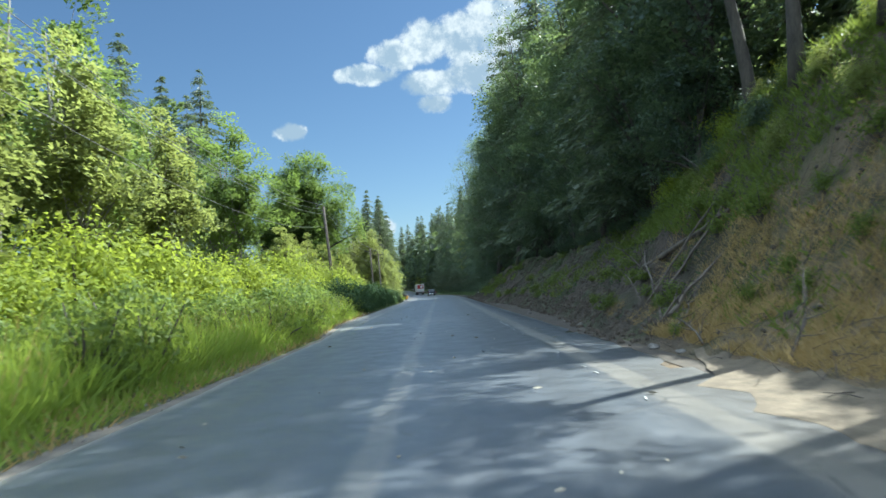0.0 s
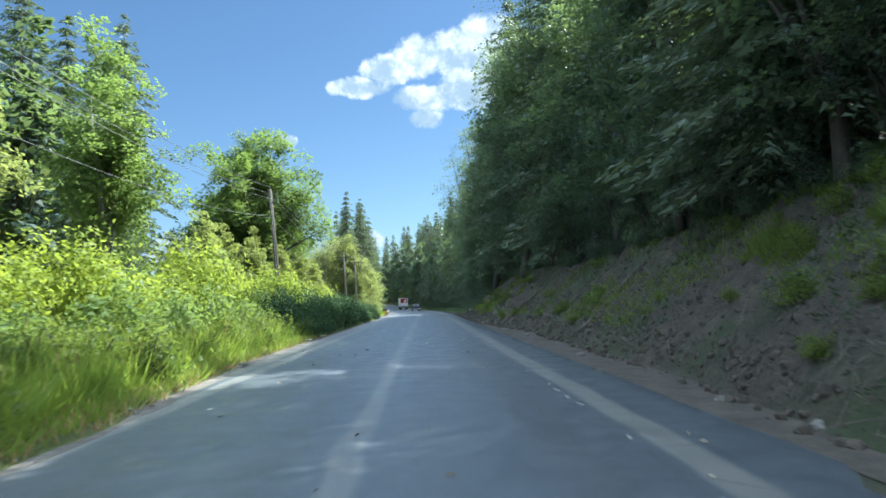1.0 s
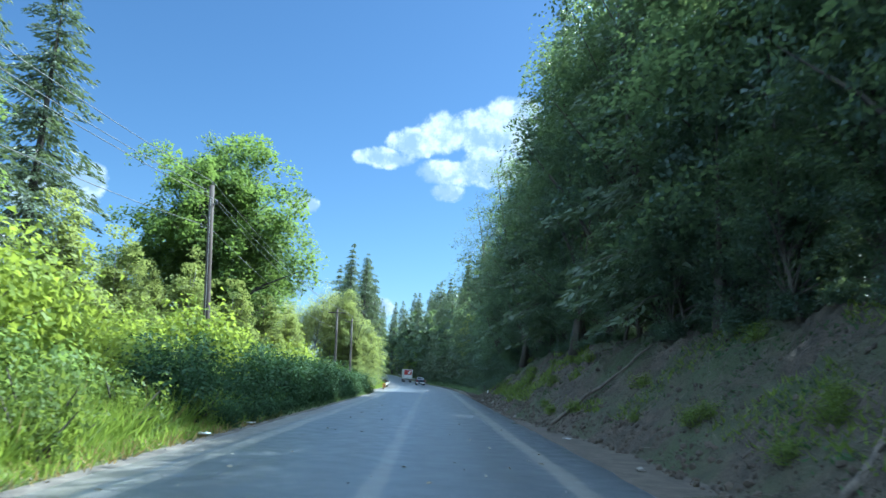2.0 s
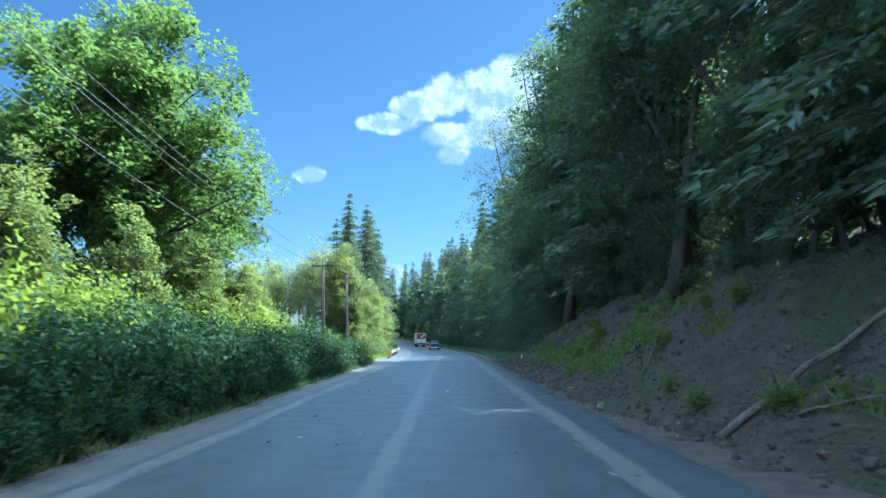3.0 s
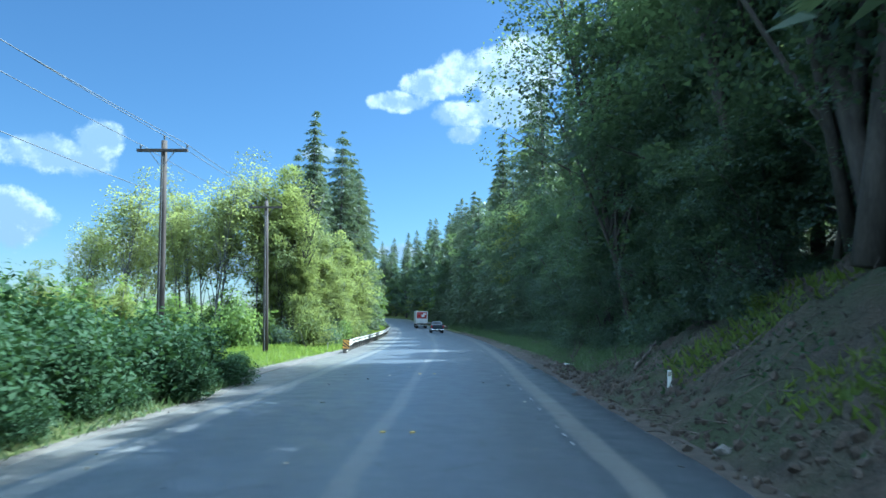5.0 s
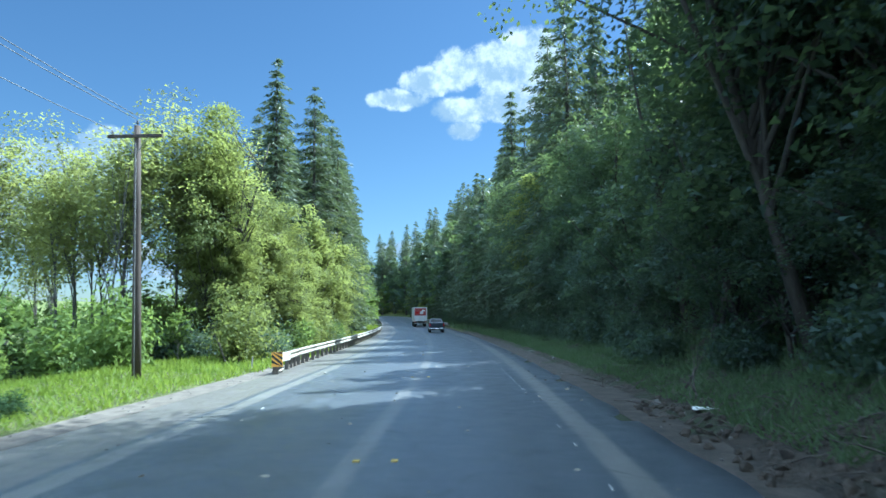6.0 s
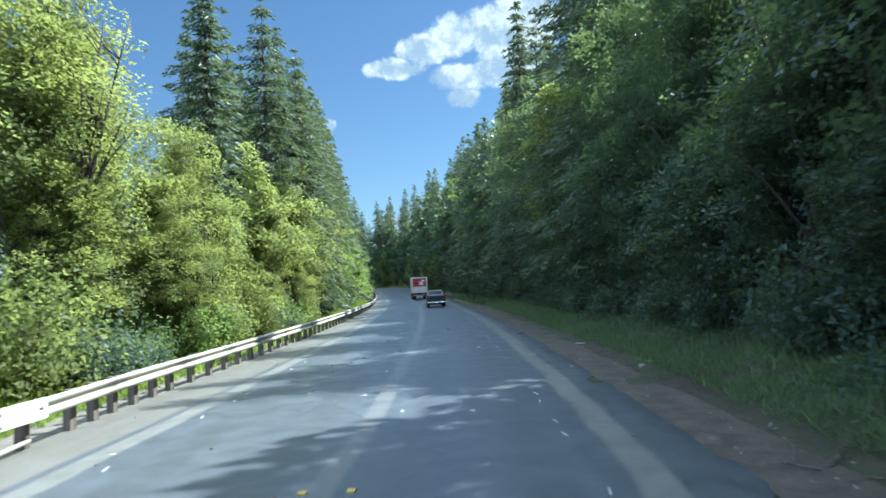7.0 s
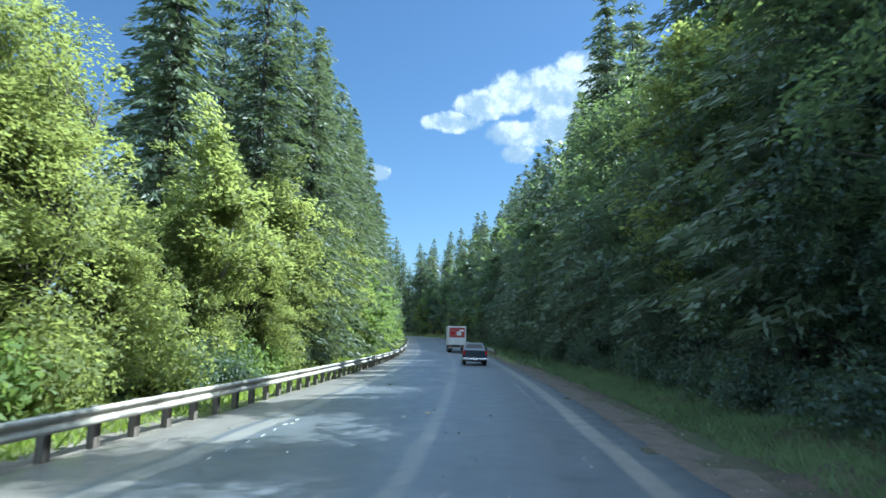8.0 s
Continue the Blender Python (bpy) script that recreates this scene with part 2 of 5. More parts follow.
def road_material():
    k = Mat("old_asphalt")
    uv = k.n.new("ShaderNodeUVMap")
    uv.uv_map = "lane"
    s = k.n.new("ShaderNodeSeparateXYZ")
    k.l.new(uv.outputs[0], s.inputs[0])
    u = s.outputs[0]
    wob = k.noise(0.35, 4)
    u2 = k.math("ADD", u, k.math("MULTIPLY", k.math("SUBTRACT", wob, 0.5), 0.35))
    grain = k.noise(55, 3, 0.7)
    mid = k.noise(1.6, 5, 0.6)
    long = k.noise(1.0, 4, 0.6, stretch=(1.5, 0.09, 1))
    base = k.mix(k.ramp(mid, [(0.3, 0.0), (0.7, 1.0)]), (0.042, 0.049, 0.061), (0.067, 0.076, 0.091))
    base = k.mix(k.math("MULTIPLY", k.ramp(long, [(0.42, 0.0), (0.68, 1.0)]), 0.5), base, (0.078, 0.085, 0.097))
    # wheel tracks rubbed smooth and dark
    for c in (-2.6, -0.95, 0.85, 2.5):
        base = k.mix(k.math("MULTIPLY", k.band(u2, c - 0.3, c + 0.3, 0.22), 0.35), base, (0.046, 0.047, 0.050))
    # pale dust left between the tracks and along both edges
    for a, b, w in ((-0.22, 0.14, 0.40), (3.52, 3.98, 0.62), (-4.12, -3.68, 0.62)):
        dust = k.math("MULTIPLY", k.band(u2, a, b, 0.06), k.math("MULTIPLY", k.ramp(mid, [(0.2, 0.55), (0.6, 1.0)]), w))
        base = k.mix(dust, base, (0.225, 0.205, 0.178))
    lime = k.math("MULTIPLY", k.math("MULTIPLY", k.band(u2, -9.0, -4.3, 0.10), k.ramp(grain, [(0.3, 0.6), (0.7, 1.0)])), 0.85)
    base = k.mix(lime, base, (0.170, 0.145, 0.117))
    # sand washed down from the slipped bank at the start
    gp = k.n.new("ShaderNodeSeparateXYZ")
    k.l.new(k.coord(), gp.inputs[0])
    wash = k.math("MULTIPLY", k.band(k.math("ADD", u2, k.math("MULTIPLY", mid, 1.6)), 4.3, 9.0, 0.5), k.band(gp.outputs[1], -30.0, 15.0, 3.0))
    base = k.mix(k.math("MULTIPLY", wash, 0.5), base, (0.135, 0.116, 0.092))
    # tar along old cracks
    v = k.n.new("ShaderNodeTexVoronoi")
    v.feature = "DISTANCE_TO_EDGE"
    v.inputs["Scale"].default_value = 0.33
    wv = k.n.new("ShaderNodeVectorMath")
    wv.operation = "ADD"
    k.l.new(k.coord(), wv.inputs[0])
    nn = k.n.new("ShaderNodeTexNoise")
    nn.inputs["Scale"].default_value = 1.1
    k.l.new(nn.outputs["Color"], wv.inputs[1])
    k.l.new(wv.outputs[0], v.inputs["Vector"])
    crack = k.math("MULTIPLY", k.ramp(v.outputs["Distance"], [(0.004, 1.0), (0.012, 0.0)]), k.ramp(mid, [(0.45, 0.0), (0.6, 0.8)]))
    base = k.mix(crack, base, (0.022, 0.022, 0.023))
    base = k.mix(0.22, base, k.ramp(grain, [(0.3, (0.018, 0.021, 0.026)), (0.7, (0.13, 0.14, 0.155))]))
    k.bump(k.math("ADD", grain, k.math("MULTIPLY", mid, 0.8)), 0.5, 0.012)
    return k.set(base, k.ramp(mid, [(0.3, 0.32), (0.7, 0.48)]))


def ground_material():
    """Meadow soil on one side of the road, a raw brown cut bank on the other, forest floor behind."""
    k = Mat("soil_and_turf")
    p = k.coord()
    s = k.n.new("ShaderNodeSeparateXYZ")
    k.l.new(p, s.inputs[0])
    n1, n2, n3 = k.noise(0.22, 5), k.noise(1.7, 5, 0.65), k.noise(14, 4, 0.7)
    turf = k.mix(k.ramp(n2, [(0.3, 0.0), (0.7, 1.0)]), (0.060, 0.085, 0.014), (0.130, 0.150, 0.030))
    turf = k.mix(k.math("MULTIPLY", k.ramp(n3, [(0.5, 0.0), (0.7, 1.0)]), 0.4), turf, (0.20, 0.16, 0.08))
    dirt = k.mix(k.ramp(n2, [(0.32, 0.0), (0.68, 1.0)]), (0.024, 0.020, 0.015), (0.088, 0.068, 0.050))
    dirt = k.mix(k.math("MULTIPLY", k.ramp(n3, [(0.48, 0.0), (0.62, 1.0)]), 0.4), dirt, (0.140, 0.112, 0.084))
    dirt = k.mix(k.math("MULTIPLY", k.ramp(n1, [(0.44, 0.0), (0.60, 1.0)]), 0.75), dirt, (0.040, 0.062, 0.018))
    # dry sand where the bank has slipped
    sandy = k.math("MULTIPLY", k.band(s.outputs[1], -30.0, 17.0, 4.0), k.ramp(n2, [(0.38, 0.25), (0.62, 0.9)]))
    dirt = k.mix(sandy, dirt, (0.230, 0.165, 0.100))
    side = k.band(k.math("ADD", s.outputs[0], k.math("MULTIPLY", n2, 0.8)), 1.0, 4000.0, 0.6)
    c = k.mix(side, turf, dirt)
    k.bump(k.math("ADD", n2, k.math("MULTIPLY", n3, 0.6)), 1.0, 0.26)
    return k.set(c, 0.95)


M_ROAD = road_material()
M_GROUND = ground_material()
M_DIRT = simple("trodden_dirt", (0.030, 0.025, 0.020), (0.086, 0.070, 0.055), 2.0, 0.95, bump=0.04)
M_SAND = simple("slipped_sand", (0.078, 0.062, 0.043), (0.165, 0.130, 0.090), 3.0, 0.95, bump=0.03)
M_GRAVEL = simple("gravel", (0.060, 0.050, 0.040), (0.150, 0.130, 0.108), 2.5, 0.95, bump=0.03)


# ---- plan of the road ----
def lerp_table(y, rows):
    return float(np.interp(y, [r[0] for r in rows], [r[1] for r in rows]))


def middle(y):
    """x of the road's centre line: straight, then a long bend to one side that tightens."""
    x = -1.5
    if y > 110:
        d = min(y, 240) - 110
        x -= d * d / 1790
    if y > 240:
        x -= (y - 240) * 0.1453
    if y > 290:
        x -= (y - 290) ** 2 / 130
    return x


def rise(y):
    """The road climbs gently once it has entered the bend."""
    if y < 185:
        return 0.0
    if y < 290:
        return (y - 185) ** 2 / 6500
    return 1.696 + 1.13 * (1 - math.exp(-(y - 290) / 35))


def left_edge(y):
    return lerp_table(y, [(-60, 3.9), (28, 4.1), (40, 5.1), (60, 5.3), (104, 5.3), (112, 6.6), (126, 6.0), (140, 5.7), (400, 5.7)])


def toe(y):
    return lerp_table(y, [(-60, 5.6), (24, 5.6), (32, 6.4), (56, 6.9), (72, 5.5), (104, 5.6), (120, 6.0), (400, 6.0)])


def step(a, b, v):
    k = min(1.0, max(0.0, (v - a) / (b - a)))
    return k * k * (3 - 2 * k)


def height(x, y):
    """The lie of the land beside the road."""
    u = x - middle(min(y, 345.0))
    z = -0.06 + rise(y)
    dl, dr = -u - left_edge(y), u - toe(y)
    if dl > 0:
        up = 1 - step(98, 116, y)
        z += up * 0.15 * min(dl, 9.0) * (0.6 + 0.4 * step(0, 40, y)) + (1 - up) * (0.02 * min(dl, 4) - 0.10 * max(0.0, min(dl - 6, 14)))
        z += 0.10 * min(dl, 3) / 3 * noise.noise((x * 0.5, y * 0.5, 0))
        far = step(170, 420, -x)
        z += far * (21 + 7 * noise.noise((x * 0.006, y * 0.006, 3)))
    if dr > 0:
        cut = 1 - step(92, 122, y)
        slip = 1 - step(18, 30, y)
        face = (1.02 - 0.17 * step(22, 36, y)) * min(dr, 4.8)
        cone = 0.55 * min(dr, 2.0) + 1.75 * max(0.0, min(dr - 2.0, 3.2))
        bank = slip * cone + (1 - slip) * face + 0.45 * max(0.0, min(dr - 4.8, 50))
        soft = 0.14 * min(dr, 3.5) + 0.55 * max(0.0, min(dr - 3.5, 50))
        z += cut * bank + (1 - cut) * soft
        rough = min(dr, 2.5) / 2.5
        z += rough * (0.36 * noise.noise((x * 0.42, y * 0.42, 7)) + 0.34 * noise.noise((x * 1.1, y * 1.1, 9)) + 0.22 * noise.noise((x * 2.6, y * 2.4, 4)))
    return z


# ---- mesh helpers ----
def mesh_of(name, verts, faces, mats, smooth=False):
    me = bpy.data.meshes.new(name)
    me.from_pydata(verts, [], faces)
    for m in mats if isinstance(mats, (list, tuple)) else [mats]:
        me.materials.append(m)
    if smooth:
        me.polygons.foreach_set("use_smooth", [True] * len(me.polygons))
    me.update()
    return me


def thing(name, label, category, m=None, group=""):
    ob = new(name)
    ob.empty_display_size = 0.2
    if m is not None:
        ob.matrix_world = m
    return tagged(ob, label, category, group)


def part(name, bm, material, parent, label=""):
    """One mesh object under a thing or a part, from a bmesh or a mesh."""
    if isinstance(bm, bmesh.types.BMesh):
        me = bpy.data.meshes.new(name)
        bm.to_mesh(me)
        bm.free()
        me.materials.append(material)
    else:
        me = bm
    ob = new(name, me)
    ob.parent = parent
    return tagged(ob, label)


def box(bm, x0, x1, y0, y1, z0, z1, bevel=0.0):
    r = bmesh.ops.create_cube(bm, size=1)
    bmesh.ops.transform(bm, matrix=Matrix.LocRotScale(((x0 + x1) / 2, (y0 + y1) / 2, (z0 + z1) / 2), None, (x1 - x0, y1 - y0, z1 - z0)), verts=r["verts"])
    if bevel:
        es = list({e for v in r["verts"] for e in v.link_edges})
        bmesh.ops.bevel(bm, geom=es, offset=bevel, segments=2, affect="EDGES", profile=0.5)
    return bm


def boxed(*a, **k):
    return box(bmesh.new(), *a, **k)


def tube(points, radii, sides=6, caps=True):
    """Verts and faces of a tapering tube along points."""
    verts, faces = [], []
    n = len(points)
    for i, p in enumerate(points):
        a, b = Vector(points[max(i - 1, 0)]), Vector(points[min(i + 1, n - 1)])
        d = (b - a).normalized()
        s = d.cross(Vector((0.31, 0.95, 0.1)) if abs(d.z) > 0.9 else Vector((0, 0, 1))).normalized()
        q = d.cross(s)
        for k in range(sides):
            w = 2 * math.pi * k / sides
            verts.append(tuple(Vector(p) + radii[i] * (math.cos(w) * s + math.sin(w) * q)))
    for i in range(n - 1):
        for k in range(sides):
            k2 = (k + 1) % sides
            faces.append((i * sides + k, i * sides + k2, (i + 1) * sides + k2, (i + 1) * sides + k))
    if caps:
        faces.append(tuple(range(sides))[::-1])
        faces.append(tuple(range((n - 1) * sides, n * sides)))
    return verts, faces


def join(*pieces):
    verts, faces = [], []
    for v, f in pieces:
        o = len(verts)
        verts += v
        faces += [tuple(i + o for i in q) for q in f]
    return verts, faces


def leaf_mesh(name, centres, axes, lengths, widths, material, rng, curl=0.18, corners=3, face=None):
    """Small leaves: centre, long axis, size. Three corners, or four where they are seen close."""
    n = len(centres)
    r = rng.normal(size=(n, 3))
    side = np.cross(axes, r if face is None else face)
    side /= np.linalg.norm(side, axis=1)[:, None] + 1e-9
    nrm = np.cross(axes, side)
    L, W = lengths[:, None], widths[:, None]
    v = np.empty((n, corners, 3))
    if corners == 3:
        v[:, 0] = centres + axes * L * 0.55 + nrm * W * curl
        v[:, 1] = centres - axes * L * 0.40 + side * W * 0.52
        v[:, 2] = centres - axes * L * 0.30 - side * W * 0.52
    else:
        v[:, 0] = centres - axes * L * 0.5
        v[:, 1] = centres + side * W * 0.5 + nrm * W * curl + axes * L * 0.05
        v[:, 2] = centres + axes * L * 0.5
        v[:, 3] = centres - side * W * 0.5 + nrm * W * curl + axes * L * 0.05
    me = bpy.data.meshes.new(name)
    me.vertices.add(corners * n)
    me.vertices.foreach_set("co", v.ravel())
    me.loops.add(corners * n)
    me.loops.foreach_set("vertex_index", np.arange(corners * n))
    me.polygons.add(n)
    me.polygons.foreach_set("loop_start", np.arange(0, corners * n, corners))
    me.materials.append(material)
    me.update(calc_edges=True)
    return me


# ---- road and ground ----
def build_ground():
    xs = np.unique(np.concatenate([np.arange(-36, 30, 0.75), np.arange(2, 11, 0.2), np.linspace(30, 90, 16), np.linspace(-120, -36, 22),
                                   np.linspace(-460, -120, 18), [-2500, -1500, -900, -600, 130, 200, 350, 700, 1400, 2500]]))
    ys = np.unique(np.concatenate([np.arange(-24, 190, 1.0), np.arange(-3, 118, 0.3), np.arange(190, 350, 3.0), np.linspace(350, 800, 16), [-2500, -900, -300, -120, -60, -40, 1200, 1800, 2600]]))
    verts = [(float(x), float(y), height(float(x), float(y))) for y in ys for x in xs]
    w = len(xs)
    faces = [(j * w + i, j * w + i + 1, (j + 1) * w + i + 1, (j + 1) * w + i) for j in range(len(ys) - 1) for i in range(w - 1)]
    ob = new("ground", mesh_of("ground", verts, faces, M_GROUND, True))
    return tagged(ob, "rough verge turf and raw brown earth bank", "ground", kind="structure")


def strip(name, ys, us, lift, material):
    """A sheet that follows the road; us(y) gives the offsets across it, lift(u) its height there."""
    verts, faces, uvs = [], [], []
    for y in ys:
        row = us(y)
        for u in row:
            verts.append((middle(y) + u, y, lift(u, y) + rise(y)))
            uvs.append((u - 0.36 * step(108, 134, y), y))
    w = len(us(ys[0]))
    for j in range(len(ys) - 1):
        for i in range(w - 1):
            faces.append((j * w + i, j * w + i + 1, (j + 1) * w + i + 1, (j + 1) * w + i))
    me = mesh_of(name, verts, faces, material, True)
    layer = me.uv_layers.new(name="lane")
    for loop in me.loops:
        layer.data[loop.index].uv = uvs[loop.vertex_index]
    return new(name, me)


def ragged(y, k):
    return 0.16 * noise.noise((y * 0.6, k, 0)) + 0.07 * noise.noise((y * 2.7, k, 5))


ground = build_ground()
road_ys = [float(v) for v in np.concatenate([np.arange(-40, 190, 0.8), np.arange(190, 352, 2.0)])]
road = strip("road", road_ys,
             lambda y: [-left_edge(y) + 0.25 + ragged(y, 1)] + [float(v) for v in np.linspace(-3.6, 4.6, 18)] + [5.05 + ragged(y, 8), 5.2 + ragged(y, 8)],
             lambda u, y: 0.0 - 0.010 * max(0.0, abs(u) - 2.0) - (0.10 if u > 5.12 else 0.0), M_ROAD)
tagged(road, "worn grey asphalt road with dusty pale bands", "road", kind="structure")


# ---- plants ----
def unit(v):
    return v / (np.linalg.norm(v, axis=1)[:, None] + 1e-9)


def lump(d, seed):
    """An uneven outline: a radius factor for each direction."""
    return np.array([0.74 + 0.62 * noise.noise((a * 1.7 + seed, b * 1.7, c * 1.7)) + 0.24 * noise.noise((a * 4 + seed, b * 4, c * 4)) for a, b, c in d])


def broadleaf(name, label, seed, tall, reach, crown_from, clumps, per_clump, leaf, leaf_mat, bark, stems=1, spread=0.8, shell=0.4, trunk_r=None, lean=0.0, flat=0.42, corners=3, limbs=80):
    """A broad-leaved tree at the origin: trunk with limbs, and a crown of leaf clumps round the limbs' ends."""
    rng = np.random.default_rng(seed)
    ob = thing(name, label, "tree")
    mid_z, half = (tall + crown_from) / 2, (tall - crown_from) / 2
    d = unit(rng.normal(size=(clumps, 3)))
    r = rng.random(clumps) ** shell * lump(d, seed * 3.1)
    r = np.minimum(r, 1.0)
    taper = 1.0 - 0.25 * np.clip(d[:, 2], 0, 1)
    cen = np.stack([d[:, 0] * r * reach * taper + lean * (mid_z + d[:, 2] * r * half) / tall, d[:, 1] * r * reach * taper, mid_z + d[:, 2] * r * half], 1)
    pieces = []
    tr = trunk_r or tall * 0.014
    for s in range(stems):
        off = rng.normal(size=2) * (0.0 if stems == 1 else 0.6)
        tip = rng.normal(size=2) * (reach * (0.12 if stems == 1 else 0.3))
        pts, rad = [], []
        for i in range(9):
            f = i / 8
            bend = 0.10 * tall * 0.2 * math.sin(3 * f + seed + s)
            pts.append((off[0] + tip[0] * f + bend + lean * f, off[1] + tip[1] * f + bend * 0.5, -0.3 + f * tall * 0.80))
            rad.append(tr * (1.25 if i == 0 else 1.0) * (1 - 0.86 * f) / (1 if stems == 1 else 1.35))
        pieces.append(tube(pts, rad, 8))
        share = max(6, min(limbs, clumps // 3) // stems)
        for c in cen[rng.choice(clumps, share, replace=False)]:
            f = float(np.clip((c[2] - 0.28 * tall * rng.random() - 0.06 * tall) / (tall * 0.80), 0.12, 0.92))
            i = f * 8
            a = Vector(pts[int(i)]).lerp(Vector(pts[min(int(i) + 1, 8)]), i - int(i))
            b = Vector(c)
            m = a.lerp(b, 0.5) + Vector((0, 0, 0.06 * (b - a).length))
            w = tr * (1 - 0.86 * f) * 0.55
            pieces.append(tube([a, m, b], [w, w * 0.6, w * 0.15], 5, False))
    v, f = join(*pieces)
    part("trunk", mesh_of("trunk", v, f, bark, True), None, ob)
    n = clumps * per_clump
    which = np.repeat(np.arange(clumps), per_clump)
    # every clump is a spray: a leafy bough reaching outward and hanging a little at its end
    hub = np.stack([np.full(clumps, 0.0), np.full(clumps, 0.0), cen[:, 2] - 0.12 * tall], 1)
    reach_way = unit(unit(cen - hub) + rng.normal(size=(clumps, 3)) * 0.35 + np.array([0, 0, -0.15]))
    across = unit(np.cross(reach_way, np.array([0.0, 0.0, 1.0]) + rng.normal(size=(clumps, 3)) * 0.25))
    top = unit(np.cross(across, reach_way))
    long, wide = spread * (1.5 + 1.1 * rng.random(clumps)), spread * (0.7 + 0.5 * rng.random(clumps))
    g = rng.random(n) * 2 - 1
    w = np.clip(rng.normal(size=n), -1.9, 1.9) * (0.95 - 0.5 * np.abs(g))
    t = np.clip(rng.normal(size=n), -1.8, 1.8)
    off = reach_way[which] * (g * long[which])[:, None] + across[which] * (w * wide[which])[:, None] + top[which] * (t * spread * flat * 0.42)[:, None]
    off[:, 2] -= long[which] * 0.16 * (g + 1) ** 2
    pos = cen[which] + off
    pos[:, 2] = np.maximum(pos[:, 2], 0.25)
    out = unit(pos - np.array([0, 0, mid_z]))
    face = unit(top[which] * 0.9 + out * 0.35 + np.array([0, 0, 0.25]) + rng.normal(size=(n, 3)) * 0.38)
    ax = unit(np.cross(face, rng.normal(size=(n, 3))))
    size = leaf * (0.65 + 0.7 * rng.random(n))
    part("crown", leaf_mesh("crown", pos, ax, size * 1.25, size * 0.85, leaf_mat, rng, 0.18, corners, face), None, ob)
    return ob


def conifer(name, label, seed, tall, reach, whorls, sprays, leaf_mat, bark, bare=0.06, ragged_by=0.25, droop=0.35, fat=1.0, spray=0.55):
    """A fir: a straight trunk with whorls of drooping boughs, each a flat fan of needle sprays."""
    rng = np.random.default_rng(seed)
    ob = thing(name, label, "tree")
    pieces = [tube([(0, 0, -0.3), (0.05, 0, tall * 0.5), (0, 0.04, tall * 0.95)], [tall * 0.013, tall * 0.008, 0.012], 8)]
    P, A, S = [], [], []
    for k in range(whorls):
        f = bare + (1 - bare) * (k + rng.random() * 0.8) / whorls
        z = tall * f
        full = reach * (1 - f) ** 0.74 * (1 - 0.55 * max(0, 0.16 - f) / 0.16) + 0.26
        count = 6
        turn = rng.random() * 6.28
        for b in range(count):
            w = turn + 2 * math.pi * (b + rng.normal() * 0.16) / count
            length = full * (1 - ragged_by + 2 * ragged_by * rng.random())
            if rng.random() < 0.07:
                length *= 0.4
            out = np.array([math.cos(w), math.sin(w), 0.0])
            side = np.array([-math.sin(w), math.cos(w), 0.0])
            dz = droop * (0.6 + 0.8 * rng.random())
            rise = 0.25 if f > 0.6 else 0.05
            tipz = -dz * length + rise * length
            if k % 3 == 0 and length > 1.2:
                pieces.append(tube([(0, 0, z), tuple(out * length * 0.5 + np.array([0, 0, z + 0.1 + tipz * 0.35])), tuple(out * length * 0.9 + np.array([0, 0, z + tipz * 0.85]))], [0.05, 0.03, 0.01], 4, False))
            n = max(5, int(sprays * length / reach))
            for j in range(n):
                g = (j + 0.4 + rng.random() * 0.6) / n
                s = (rng.random() * 2 - 1) * 0.36 * length * (1.15 - g) ** 0.7
                P.append(out * length * g + side * s + np.array([0, 0, z + tipz * g ** 1.4 + rng.normal() * 0.10 * fat - 0.08 * abs(s)]))
                A.append(out * 0.8 + side * np.sign(s) * 0.5 + np.array([0, 0, -0.55 * rng.random() - 0.2]))
                S.append(spray * (0.6 + 0.6 * rng.random()) * (0.72 + 0.28 * min(1, length / reach * 1.6)))
    v, f = join(*pieces)
    part("trunk", mesh_of("trunk", v, f, bark, True), None, ob)
    P, A, S = np.array(P), unit(np.array(A)), np.array(S)
    part("crown", leaf_mesh("crown", P, A, S * 1.05 * tall / 24, S * 0.32 * fat * tall / 24, leaf_mat, rng, 0.25), None, ob)
    return ob


